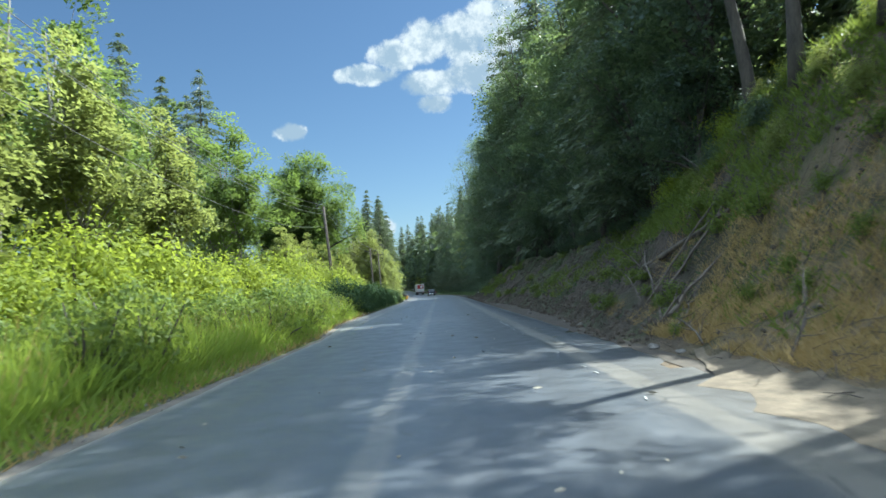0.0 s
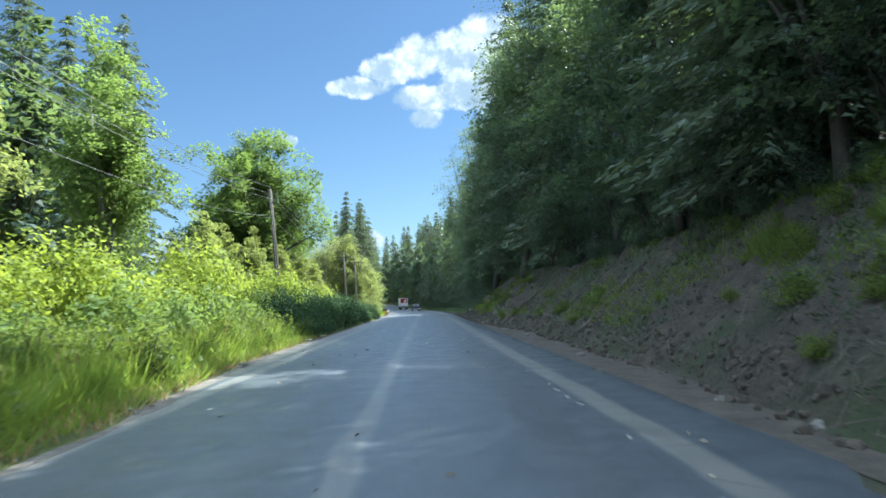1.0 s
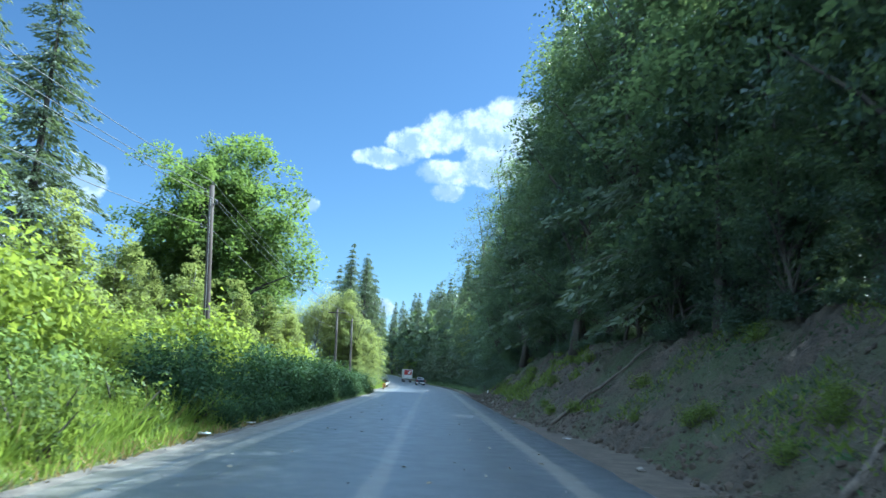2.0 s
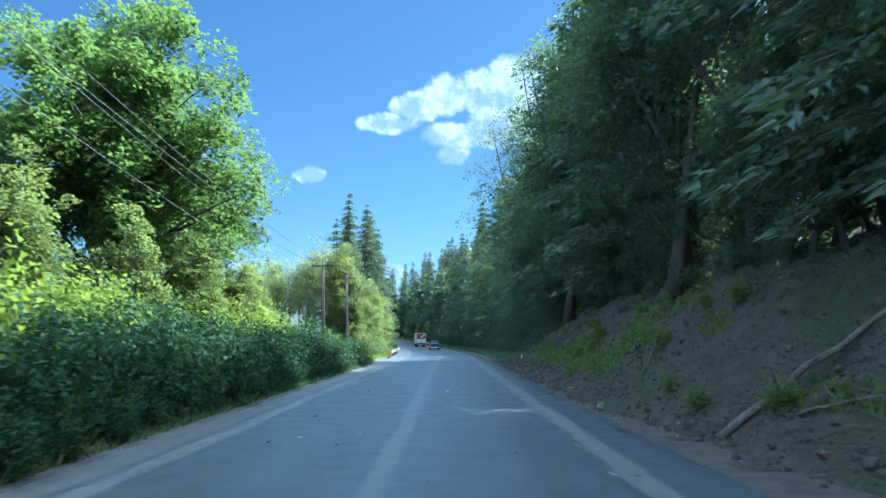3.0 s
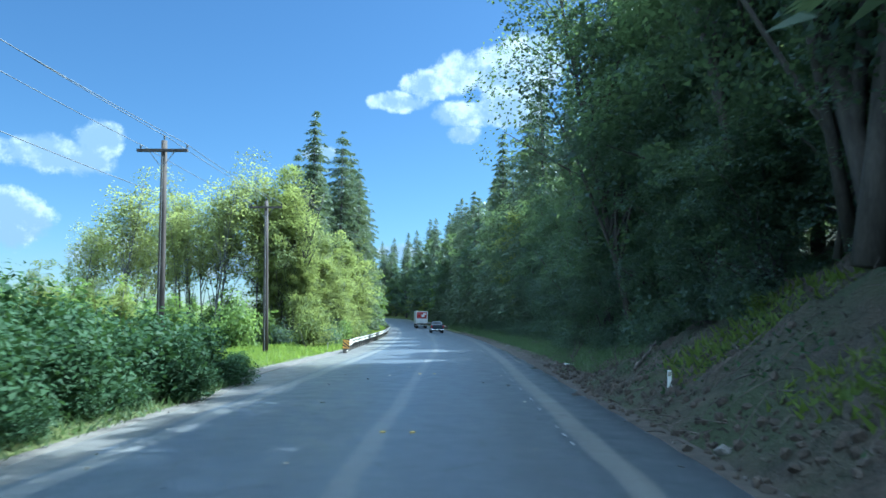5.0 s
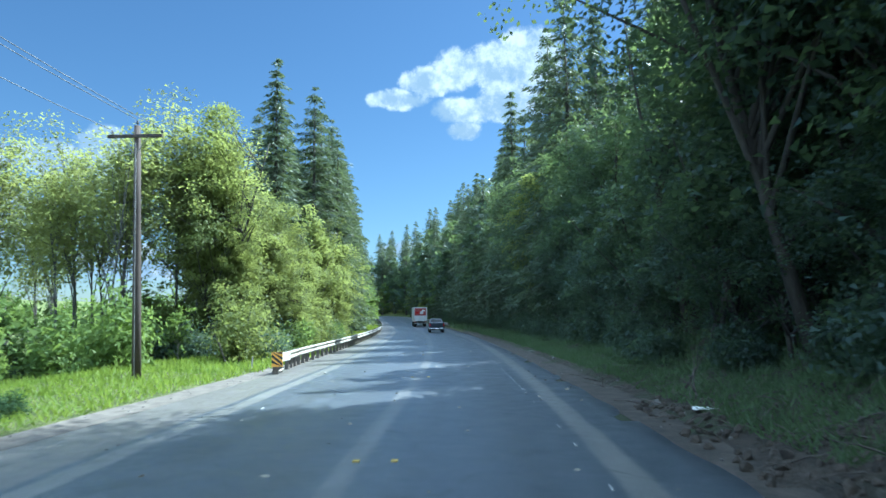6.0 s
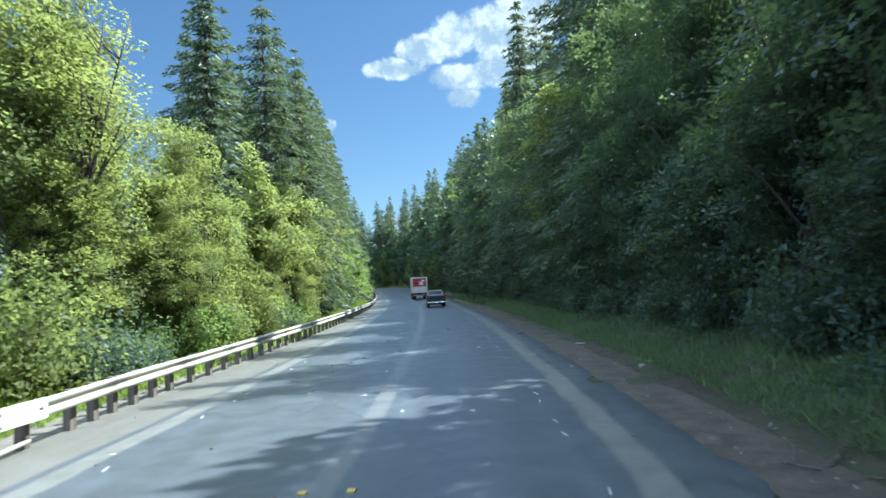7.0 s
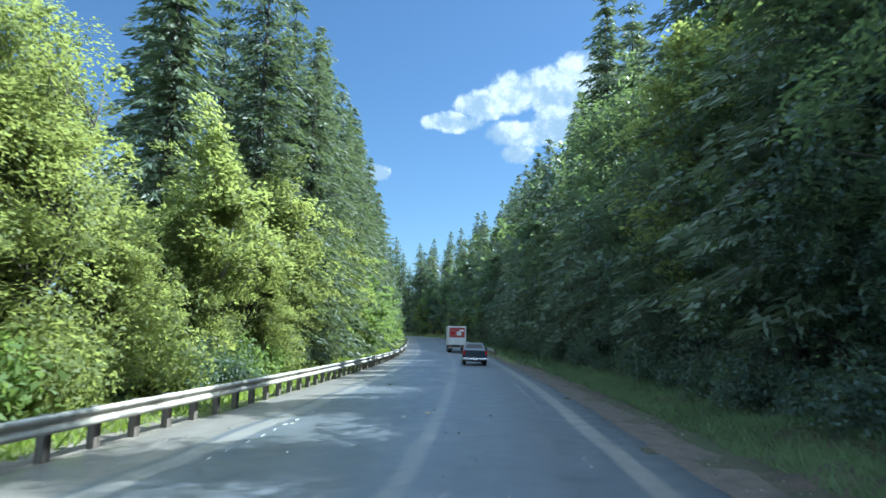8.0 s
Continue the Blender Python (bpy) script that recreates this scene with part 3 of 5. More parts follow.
def shrub(name, label, seed, tall, reach, clumps, per_clump, leaf, leaf_mat, spread=0.32, category="shrub"):
    """A bush: thin stems from one foot and leaf clumps from the ground up."""
    rng = np.random.default_rng(seed)
    ob = thing(name, label, category)
    d = unit(rng.normal(size=(clumps, 3)))
    d[:, 2] = np.abs(d[:, 2])
    r = rng.random(clumps) ** 0.4 * lump(d, seed * 1.7)
    cen = np.stack([d[:, 0] * r * reach, d[:, 1] * r * reach, 0.12 * tall + d[:, 2] * r * tall * 0.85], 1)
    pieces = []
    for c in cen[: min(clumps, 16)]:
        a, b = Vector((c[0] * 0.12, c[1] * 0.12, -0.2)), Vector(c)
        pieces.append(tube([a, a.lerp(b, 0.5) + Vector((0, 0, 0.15 * tall)), b], [0.028, 0.018, 0.006], 4, False))
    v, f = join(*pieces)
    tagged(part("stem", mesh_of("stem", v, f, M_BARK, True), None, ob), kind="stuff")
    n = clumps * per_clump
    which = np.repeat(np.arange(clumps), per_clump)
    off = rng.normal(size=(n, 3)) * spread
    pos = cen[which] + off
    pos[:, 2] = np.maximum(pos[:, 2], 0.03)
    face = unit(off / spread * 0.5 + np.array([0, 0, 0.5]) + rng.normal(size=(n, 3)) * 0.6)
    ax = unit(np.cross(face, rng.normal(size=(n, 3))))
    size = leaf * (0.6 + 0.8 * rng.random(n))
    part("foliage", leaf_mesh("foliage", pos, ax, size * 1.35, size * 0.75, leaf_mat, rng, face=face), None, ob)
    return ob


used = set()


def plant(proto, x, y, scale=1.0, turn=0.0, tall=1.0, group="", sink=0.0, label=""):
    """Sets the model itself down at its first place, copies of it at the next ones."""
    m = pose(x, y, height(x, y) - sink, 0, 0, turn) @ Matrix.Diagonal((scale, scale, scale * tall, 1))
    if proto.name in used:
        ob = copy_thing(proto, m)
        ob.matrix_basis = m
    else:
        ob = proto
        ob.matrix_basis = m
        used.add(proto.name)
    return tagged(ob, label, group=group)


def vary(s, k):
    return s * (0.86, 1.04, 0.95, 1.1)[k % 4]


# models
alder_a = broadleaf("alder_tree", "slender alder with bright green leaves on the verge", 11, 16, 3.5, 1.4, 150, 100, 0.18, M_LEAF_ALDER, M_BARK_PALE, 2, 0.5, flat=1.2)
alder_b = broadleaf("alder_tree", "leafy young alder with yellow-green crown", 12, 13, 3.2, 0.8, 130, 92, 0.18, M_LEAF_LIME, M_BARK_PALE, 1, 0.48, flat=1.2)
alder_open = broadleaf("alder_tree", "tall thin alder with an open airy crown", 13, 16.6, 3.8, 3.0, 300, 24, 0.16, M_LEAF_OLIVE, M_BARK_GREY, 2, 0.44, 0.5, 0.10, 0.0, 1.2, limbs=40)
maple_big = broadleaf("maple_tree", "large round bigleaf maple with dense green crown", 14, 19, 7.6, 1.6, 430, 165, 0.21, M_LEAF_MAPLE, M_BARK, 3, 0.62, 0.36, 0.34, 0.0, 1.5)
maple_lime = broadleaf("maple_tree", "sunlit yellow-green maple leafy down to the ground", 15, 13.5, 4.0, 0.2, 300, 130, 0.14, M_LEAF_LIME, M_BARK, 2, 0.5, 0.42, None, 0.0, 1.1)
wood_a = broadleaf("forest_tree", "dark leafy forest tree on the hillside", 16, 19, 5.4, 0.8, 210, 95, 0.185, M_LEAF_WOOD_SHADE, M_BARK, 1, 0.60, 0.42, flat=1.5, limbs=24)
wood_b = broadleaf("forest_tree", "tall leafy forest tree with overhanging boughs", 17, 22, 5.2, 1.8, 220, 95, 0.185, M_LEAF_WOOD_SHADE, M_BARK, 2, 0.60, 0.42, flat=1.5, limbs=24)
wood_c = broadleaf("forest_tree", "leafy forest tree branching low over the bank", 18, 13, 4.6, 0.3, 130, 105, 0.16, M_LEAF_WOOD_SHADE, M_BARK, 2, 0.62, 0.42, flat=0.9, limbs=24)
wood_far = broadleaf("forest_tree", "dark leafy tree deep in the hillside wood", 19, 21, 5.4, 1.0, 85, 40, 0.52, M_LEAF_WOOD_SHADE, M_BARK, 1, 0.9, 0.42)
wood_near = broadleaf("forest_tree", "tall forest tree whose boughs hang over the shoulder", 25, 24, 6.6, 1.0, 400, 115, 0.135, M_LEAF_WOOD_SHADE, M_BARK, 2, 0.66, 0.40, 0.2, flat=1.4, corners=4)
wood_high = broadleaf("forest_tree", "added forest tree with a bare trunk and high shading crown", 20, 17.5, 4.2, 8.5, 70, 144, 0.18, M_LEAF_WOOD_SHADE, M_BARK, 1, 0.6, 0.45)
leafy_far = broadleaf("leafy_tree", "light green leafy tree in the distance", 24, 12, 3.6, 0.8, 70, 50, 0.33, M_LEAF_ALDER, M_BARK_PALE, 1, 0.6)
fir_a = conifer("fir_tree", "tall dark green fir with drooping boughs", 21, 26, 4.9, 38, 128, M_NEEDLE, M_BARK, 0.05, 0.36, 0.45, 1.0, 0.43)
fir_b = conifer("fir_tree", "dark green fir with a ragged narrow crown", 22, 27, 3.6, 44, 58, M_NEEDLE, M_BARK, 0.16, 0.4, 0.5)
fir_c = conifer("fir_tree", "dark green fir tree in the far wood", 23, 22, 4.0, 38, 42, M_NEEDLE, M_BARK, 0.04, 0.30, 0.40, 1.6)
bush_a = shrub("shrub", "tall yellow-green leafy shrub on the verge", 31, 3.6, 1.9, 52, 92, 0.115, M_LEAF_SHRUB, 0.36)
bush_b = shrub("shrub", "bushy green shrub among the grass", 32, 2.4, 1.7, 42, 60, 0.145, M_LEAF_ALDER, 0.32)
bush_lime = shrub("shrub", "tall yellow-green leafy shrub behind the guard rail", 36, 4.2, 1.9, 64, 64, 0.125, M_LEAF_LIME, 0.38)
bramble = shrub("bramble_thicket", "dense dark green bramble thicket beside the road", 33, 2.5, 2.3, 62, 84, 0.125, M_LEAF_BRAMBLE, 0.34)
under = shrub("undergrowth_shrub", "low leafy shrub at the wood's edge", 34, 2.0, 1.6, 60, 62, 0.105, M_LEAF_WOOD_SHADE, 0.30)
weed = shrub("weed_clump", "small bright green weed on the bare bank", 35, 0.75, 0.60, 30, 40, 0.052, M_FERN, 0.11, "plant")
rnd = random.Random(5)


def jig(a):
    return rnd.uniform(-a, a)


# -- left side: verge shrubs and the row of alders
LEFT_ALDERS = [(-15.5, 14, 1.0, 0), (-14.5, 20, .95, 1), (-17.5, 24, 1.08, 0), (-14.8, 28, .98, 1), (-17, 33, 1.0, 0), (-15.2, 38, .92, 1), (-18.2, 42, .85, 0),
               (-13.9, 46.5, .86, 0), (-19.5, 58, .98, 0), (-13.6, 57.5, .56, 1), (-14.4, 63, .55, 1), (-20.5, 30, 1.1, 0), (-21.5, 48, .8, 0), (-22.5, 40, .75, 0),
               (-19, 18, 1.1, 0), (-24, 38, .8, 0)]
for x, y, s, k in LEFT_ALDERS:
    plant(alder_b if k else alder_a, x + jig(.3), y + jig(.4), s, rnd.uniform(0, 360), group="alders along the verge")
for x, y, s, p in [(-25.8, 75, 1.02, fir_a), (-34.5, 75, 1.2, fir_a), (-28, 70, .9, fir_b), (-24, 66, .8, fir_a)]:
    plant(p, x, y, s, rnd.uniform(0, 360), group="firs behind the verge")
for x, y, s in [(-21, 8, .8), (-20.5, 22, .75), (-22.5, 34, .8), (-21, 43, .75), (-21, 52, .8)]:
    plant(wood_far, x, y, s, rnd.uniform(0, 360), group="trees behind the alders")
for k in range(80):
    yy = rnd.uniform(0, 62)
    plant(weed, middle(yy) - left_edge(yy) - rnd.uniform(1.0, 5.0), yy, rnd.uniform(1.0, 2.0), rnd.uniform(0, 360), rnd.uniform(.9, 1.5), "weeds in the verge grass", label="leafy green weed in the verge grass")
plant(maple_big, -17.4, 84, 1.02, 40)
plant(maple_big, -19.8, 97.5, .93, 160)
for x, y, s in [(-12.6, 90.5, .52), (-13.2, 95.5, .5), (-13.0, 84.5, .54), (-13.6, 79, .56), (-14.6, 73, .62), (-18.5, 77, .6), (-21.5, 83, .7), (-16, 98, .52), (-20, 96, .6), (-15.2, 87.5, .5), (-14.8, 92.5, .5), (-17.5, 91, .55), (-23.5, 92, .6), (-25, 84, .7)]:
    plant(alder_b, x, y, s, rnd.uniform(0, 360), group="young alders under the maple")
for y in range(6, 66, 3):
    plant(bush_a, -12.0 + jig(.9), y + jig(1.0), rnd.uniform(1.0, 1.6), rnd.uniform(0, 360), rnd.uniform(.85, 1.2), "verge shrubs")
    plant(bush_b, -9.9 + jig(.8), y + 1.5 + jig(1.0), rnd.uniform(.6, 1.05), rnd.uniform(0, 360), 1.0, "verge shrubs")
for y in range(64, 98, 4):
    plant(bush_a, -13.0 + jig(.8), y + jig(1.2), rnd.uniform(.9, 1.35), rnd.uniform(0, 360), 1.0, "verge shrubs")
for i, y in enumerate(np.arange(56, 108, 2.1)):
    plant(bramble, -8.75 + jig(.35), float(y) + jig(.4), rnd.uniform(.85, 1.1), rnd.uniform(0, 360), rnd.uniform(.8, 1.05), "roadside brambles")
    plant(bramble, -7.55 + jig(.25), float(y) + 1 + jig(.5), rnd.uniform(.32, .5), rnd.uniform(0, 360), rnd.uniform(.8, 1.0), "roadside brambles")
    if i % 2:
        plant(bramble, -11.2 + jig(.4), float(y) + jig(.6), rnd.uniform(1.0, 1.25), rnd.uniform(0, 360), 1.0, "roadside brambles")
for x, y, s in [(-12.2, 113.5, .6), (-13.2, 117, .7), (-10.5, 112, .5), (-9.6, 110.5, .5), (-9.2, 113.2, .35), (-10.1, 116.4, .33)]:
    plant(bramble, x, y, s, rnd.uniform(0, 360), .8, "roadside brambles")
for x, y, s in [(-17, 103, 1.2), (-21, 108, 1.3), (-15.5, 112, .95), (-18.5, 118, 1.1), (-24, 116, 1.4), (-16.5, 124, 1.0), (-21, 128, 1.25), (-27, 124, 1.4), (-15, 131, .9), (-19, 134, 1.0)]:
    plant(bush_b if int(x) % 2 else leafy_far, x, y, s * (1.5 if int(x) % 2 else .34), rnd.uniform(0, 360), rnd.uniform(.8, 1.15), "meadow shrubs")
# -- the open alder grove and the sunlit maples by the guard rail
for x, y, s in [(-26.5, 139, 1.04), (-24.2, 143, 1.13), (-22.3, 138, 1.11), (-20.3, 142, 1.13), (-18.4, 138.5, 1.06), (-16.6, 141, 1.11), (-14.9, 143.5, 1.07), (-28.5, 146, 1.02), (-30.5, 141, 0.90), (-17.5, 147, 1.13)]:
    plant(alder_open, x, y, 0.93 * vary(s, int(y * 3 - x)), rnd.uniform(0, 360), group="open alder grove")
for x, y, s, t in [(-14.6, 141.0, 1.0, 1.2), (-12.8, 139.2, .62, 1.0), (-11.0, 142.4, .50, 1.0), (-12.2, 146.5, .72, 1.1), (-14.2, 150.5, .82, 1.1), (-12.4, 157.0, .56, 1.0), (-15.8, 145, .75, 1.3), (-11.4, 162, .5, 1.0), (-12.3, 152, .48, 1.0)]:
    plant(maple_lime, x, y, s, rnd.uniform(0, 360), t, "sunlit maples by the guard rail")
for x, y, s in [(-13.5, 136.2, .8), (-15.5, 137.5, .9), (-18, 136.5, .9), (-21, 137, .8), (-24.5, 137.5, 1.0), (-11.6, 137.4, .7), (-28, 138, 1.0)]:
    plant(under, x, y, s * 1.2, rnd.uniform(0, 360), 1.0, "undergrowth by the grove")
for k in range(44):
    plant(leafy_far, -36 - 60 * rnd.random(), 105 + 125 * rnd.random(), rnd.uniform(.45, .8), rnd.uniform(0, 360), rnd.uniform(.8, 1.1), "trees beyond the meadow", label="leafy low tree beyond the meadow")
for k in range(18):
    plant(bush_b, -20 - 12 * rnd.random(), 138 + 60 * rnd.random(), rnd.uniform(1.2, 1.9), rnd.uniform(0, 360), 1.0, "shrubs behind the grove", label="bushy green shrub behind the grove")
for k, (x, y, s) in enumerate([(-14.2, 135.6, 1.0), (-17.6, 137.2, 1.3), (-21.2, 138.8, 1.2), (-24.6, 136.5, 1.5), (-28, 139, 1.4), (-17, 143, 1.6), (-21, 146, 1.9), (-25, 145, 1.7), (-14, 155, 1.4), (-17, 152, 1.8), (-16, 160, 1.7), (-22, 152, 2.0)]):
    plant(bush_b if k % 3 else leafy_far, x, y, s if k % 3 else s * .26, rnd.uniform(0, 360), 1.0, "shrubs in the grove")
for y in np.arange(133, 168, 1.9):
    plant((bush_lime, bush_b, under)[int(y * 3) % 3], middle(y) - 7.9 - 1.3 * rnd.random(), float(y), rnd.uniform(.7, 1.1), rnd.uniform(0, 360), rnd.uniform(.8, 1.2), "shrubs behind the guard rail", label="sunlit leafy shrub behind the guard rail")
for x, y, k in [(-19, 123, .42), (-17.6, 117.5, .36), (-22.5, 121, .5)]:
    plant(alder_b, x, y, k, rnd.uniform(0, 360), 1.0, "meadow shrubs", label="bright green young tree in the meadow")
for k in range(46):
    plant(leafy_far if k % 3 else fir_c, -92 - 34 * rnd.random(), 150 + 4.6 * k + jig(2), rnd.uniform(.62, .95) * (1 if k % 3 else .6), rnd.uniform(0, 360), 1.0, "tree belt beyond the meadow", label="dark leafy tree in the belt beyond the meadow")
# -- firs and mixed wood along the bend
for x, y, s, p in [(-16.9, 163, 1.0, fir_b), (-14.6, 169, 1.0, fir_a), (-18.5, 172, .95, fir_a), (-13.2, 174.5, .86, fir_a), (-19.5, 166, .9, fir_a)]:
    plant(p, x, y, s, rnd.uniform(0, 360), group="firs along the bend")
for k, y in enumerate(np.arange(176, 262, 6.0)):
    plant((fir_a, fir_a if y < 215 else fir_c, fir_b)[k % 3], middle(y) - 10.8 - .9 * rnd.random(), float(y), rnd.uniform(.92, 1.05), rnd.uniform(0, 360), group="firs along the bend")
    plant(fir_c, middle(y) - 15 - 2 * rnd.random(), float(y) + 2, rnd.uniform(1.0, 1.15), rnd.uniform(0, 360), group="firs along the bend")
for y in np.arange(158, 246, 4.6):
    u = 9.0 + 1.2 * rnd.random()
    plant((alder_b if y < 180 else leafy_far) if int(y) % 4 else wood_c, middle(y) - u, float(y), rnd.uniform(.55, 1.0), rnd.uniform(0, 360), 1.0, "leafy trees along the bend")
for k, y in enumerate(np.arange(163, 232, 4.4)):
    plant(alder_b if y < 195 else leafy_far, middle(y) - 8.6 - 1.0 * rnd.random(), float(y), rnd.uniform(.5, .85), rnd.uniform(0, 360), rnd.uniform(.9, 1.2), "leafy trees along the bend", label="sunlit light green leafy tree before the firs")
for y in np.arange(134, 240, 4.2):
    plant(under, middle(y) - 8.6 - 1.4 * rnd.random(), float(y), rnd.uniform(.5, .95), rnd.uniform(0, 360), 1.0, "undergrowth along the bend")

# -- right side: the wooded hill
for y in np.concatenate([np.arange(6, 26, 5.6), np.arange(26, 60, 3.9), np.arange(60, 104, 5.6)]):
    yy = float(y) + jig(1.4)
    p = (wood_a, wood_b, wood_b, fir_a)[int(y * 7) % 4]
    if yy > 92 and p is fir_a:
        p = wood_a
    low = .88 if yy < 26 else .97 if yy < 56 else 1.15
    if 8.5 < yy < 24.5:
        continue
    plant(p, middle(yy) + toe(yy) + (6.4 if yy < 34 else 5.6) + jig(.8), yy, low * rnd.uniform(.9, 1.05), rnd.uniform(0, 360), 1.0, "trees on the wooded hill")
for y in np.arange(3, 108, 5.6):
    yy = float(y) + jig(1.6)
    p = (wood_far, fir_c, wood_far)[int(y * 5) % 3]
    if 60 < yy < 104 and int(y) % 2:
        continue
    low = .72 if yy < 60 else .9
    if 11 < yy < 23:
        continue
    plant(p, middle(yy) + toe(yy) + 12.0 + jig(1.2), yy, low * rnd.uniform(.9, 1.05), rnd.uniform(0, 360), 1.0, "trees on the wooded hill")
for y in np.arange(0, 110, 9.0):
    yy = float(y) + jig(2)
    if 12 < yy < 25:
        continue
    plant((fir_c, wood_far)[int(y) % 2], middle(yy) + toe(yy) + 19.0 + jig(1.5), yy, (.66 if yy < 60 else .78) * rnd.uniform(.9, 1.0), rnd.uniform(0, 360), 1.0, "trees on the wooded hill")
for x, y, s in [(10.2, 17.0, .34), (9.9, 20.5, .36), (9.8, 25.0, .5), (9.3, 29, .5)]:
    plant(bush_a, x, y, s, rnd.uniform(0, 360), 1.0, "shrubs along the bank's top", label="sunlit yellow-green shrub on the bank's top")
# unseen trees added up the slope to shade the near right lane
plant(wood_high, 18.6, 13.6, .85, 130, group="trees on the wooded hill")
plant(wood_high, 15.0, 13.2, .7, 70, group="trees on the wooded hill")
plant(wood_high, 21.0, 13.5, .9, 200, group="trees on the wooded hill")
# high crowns added to shade the road; the nearest two stay out of view
for x, y, s, turn in [(9.5, 11.8, .8, 30), (9.6, 15.8, .78, 120), (9.3, 19.4, .9, 200), (9.5, 23.2, .95, 300)]:
    plant(wood_high, x, y, s, turn, group="trees on the wooded hill")
plant(wood_high, 11.8, 27.5, .95, 230, group="trees on the wooded hill")
for y in np.arange(6, 108, 4.2):
    yy = float(y) + jig(1)
    if 8 < yy < 24.5:
        continue
    plant(wood_c, middle(yy) + toe(yy) + 6.0 + jig(.7), yy, rnd.uniform(.5, .78), rnd.uniform(0, 360), 1.0, "low trees above the bank")
for y in np.arange(106, 254, 4.6):
    yy = float(y) + jig(1.2)
    p = (wood_a, wood_c, wood_b, fir_a)[int(y * 3) % 4] if yy < 166 else (fir_a, wood_c, fir_b, wood_b)[int(y * 3) % 4]
    if yy > 172 and p in (wood_a, wood_b, wood_c):
        p = wood_far
    if yy > 180 and int(yy) % 3:
        p = fir_c
    if yy < 126 and p is fir_a:
        p = wood_a
    if 126 < yy < 150:
        p = wood_c if p is fir_a else p
    size = (.95 if p is wood_c else .74) if 126 < yy < 150 else 1.22 if p is wood_c else (.98 if p in (wood_b, fir_a) else 1.05)
    plant(p, middle(yy) + 11.0 + jig(.7), yy, rnd.uniform(.9, 1.04) * size, rnd.uniform(0, 360), 1.0, "trees on the wooded hill")
for y in np.arange(104, 262, 5.4):
    yy = float(y) + jig(1.5)
    p = (fir_a if yy < 170 else fir_c, wood_far if yy < 140 else fir_b, fir_c)[int(y) % 3]
    plant(p, middle(yy) + 16.6 + jig(1.4), yy, rnd.uniform(.9, 1.06), rnd.uniform(0, 360), 1.0, "trees on the wooded hill")
for y in np.arange(106, 262, 11.0):
    yy = float(y) + jig(1.5)
    plant(wood_far, middle(yy) + 22.5 + jig(1.4), yy, rnd.uniform(.85, 1.0), rnd.uniform(0, 360), 1.0, "trees on the wooded hill")
for y in np.arange(104, 252, 5.0):
    yy = float(y) + jig(.8)
    plant(wood_c if yy < 175 else under, middle(yy) + 10.6 + jig(.5), yy, rnd.uniform(.42, .6) * (1 if yy < 175 else 2.6), rnd.uniform(0, 360), 1.0, "low trees at the wood's edge")
for y in np.arange(104, 256, 3.0):
    yy = float(y) + jig(.8)
    plant(under, middle(yy) + 9.4 + jig(.6), yy, rnd.uniform(.7, 1.2), rnd.uniform(0, 360), 1.0, "undergrowth at the wood's edge")
for y in np.arange(26, 104, 2.6):
    yy = float(y) + jig(.8)
    plant(under, middle(yy) + toe(yy) + 8.2 + jig(1.6), yy, rnd.uniform(.9, 1.4), rnd.uniform(0, 360), 1.0, "undergrowth on the wooded hill", label="shaded leafy undergrowth between the hillside trees")
for y in np.arange(27, 104, 3.0):
    yy = float(y) + jig(.8)
    plant(wood_c, middle(yy) + toe(yy) + 5.4 + jig(.5), yy, rnd.uniform(.42, .68), rnd.uniform(0, 360), 1.0, "low trees above the bank")
for y in np.arange(105, 172, 2.8):
    yy = float(y) + jig(.8)
    plant(wood_c, middle(yy) + 10.2 + jig(.6), yy, rnd.uniform(.45, .72), rnd.uniform(0, 360), 1.0, "low trees at the wood's edge")
# the tall light-leaved tree that stands out over the road's edge
plant(wood_near, 8.9, 117.5, 1.2, 70, label="tall leafy tree leaning out above the bank")
plant(wood_near, 9.6, 99.5, 1.0, 200)
plant(wood_near, 9.9, 84.0, 1.0, 310)
plant(wood_near, 11.4, 68.5, 1.15, 120)
plant(maple_lime, 8.9, 159.5, 1.3, 50, label="tall sunlit olive-yellow maple standing out of the wood")

# -- far wood closing the bend
for x, y, s in [(-17.2, 316, .62), (-21.5, 321, .5), (-14.2, 303, .7), (-25.5, 326, .85), (-8.8, 270, .6)]:
    plant(alder_b, x, y, s, rnd.uniform(0, 360), 1.0, "light trees at the bend's end", label="bright sunlit leafy tree where the road bends away")
for k in range(44):
    y = 250 + 2.4 * k + jig(1)
    plant((fir_c, fir_c, wood_far, leafy_far)[k % 4], middle(y) + 9.0 + 3 * rnd.random(), y, rnd.uniform(.85, 1.15), rnd.uniform(0, 360), 1.0, "trees of the far wood")
    if k % 2:
        plant(fir_c, middle(y) + 15 + 6 * rnd.random(), y, rnd.uniform(1.0, 1.35), rnd.uniform(0, 360), 1.0, "trees of the far wood")
for k in range(22):
    y = 258 + 4.4 * k + jig(2)
    plant(fir_c if k % 3 else leafy_far, middle(y) - 10 - 6 * rnd.random(), y, rnd.uniform(.85, 1.1), rnd.uniform(0, 360), 1.0, "trees of the far wood")


# ---- guard rails ----
RAIL_PROFILE = [(0.000, 0.435), (0.030, 0.445), (0.065, 0.475), (0.065, 0.520), (0.020, 0.560), (0.000, 0.595), (0.020, 0.630), (0.065, 0.670), (0.065, 0.715), (0.030, 0.745), (0.000, 0.755)]


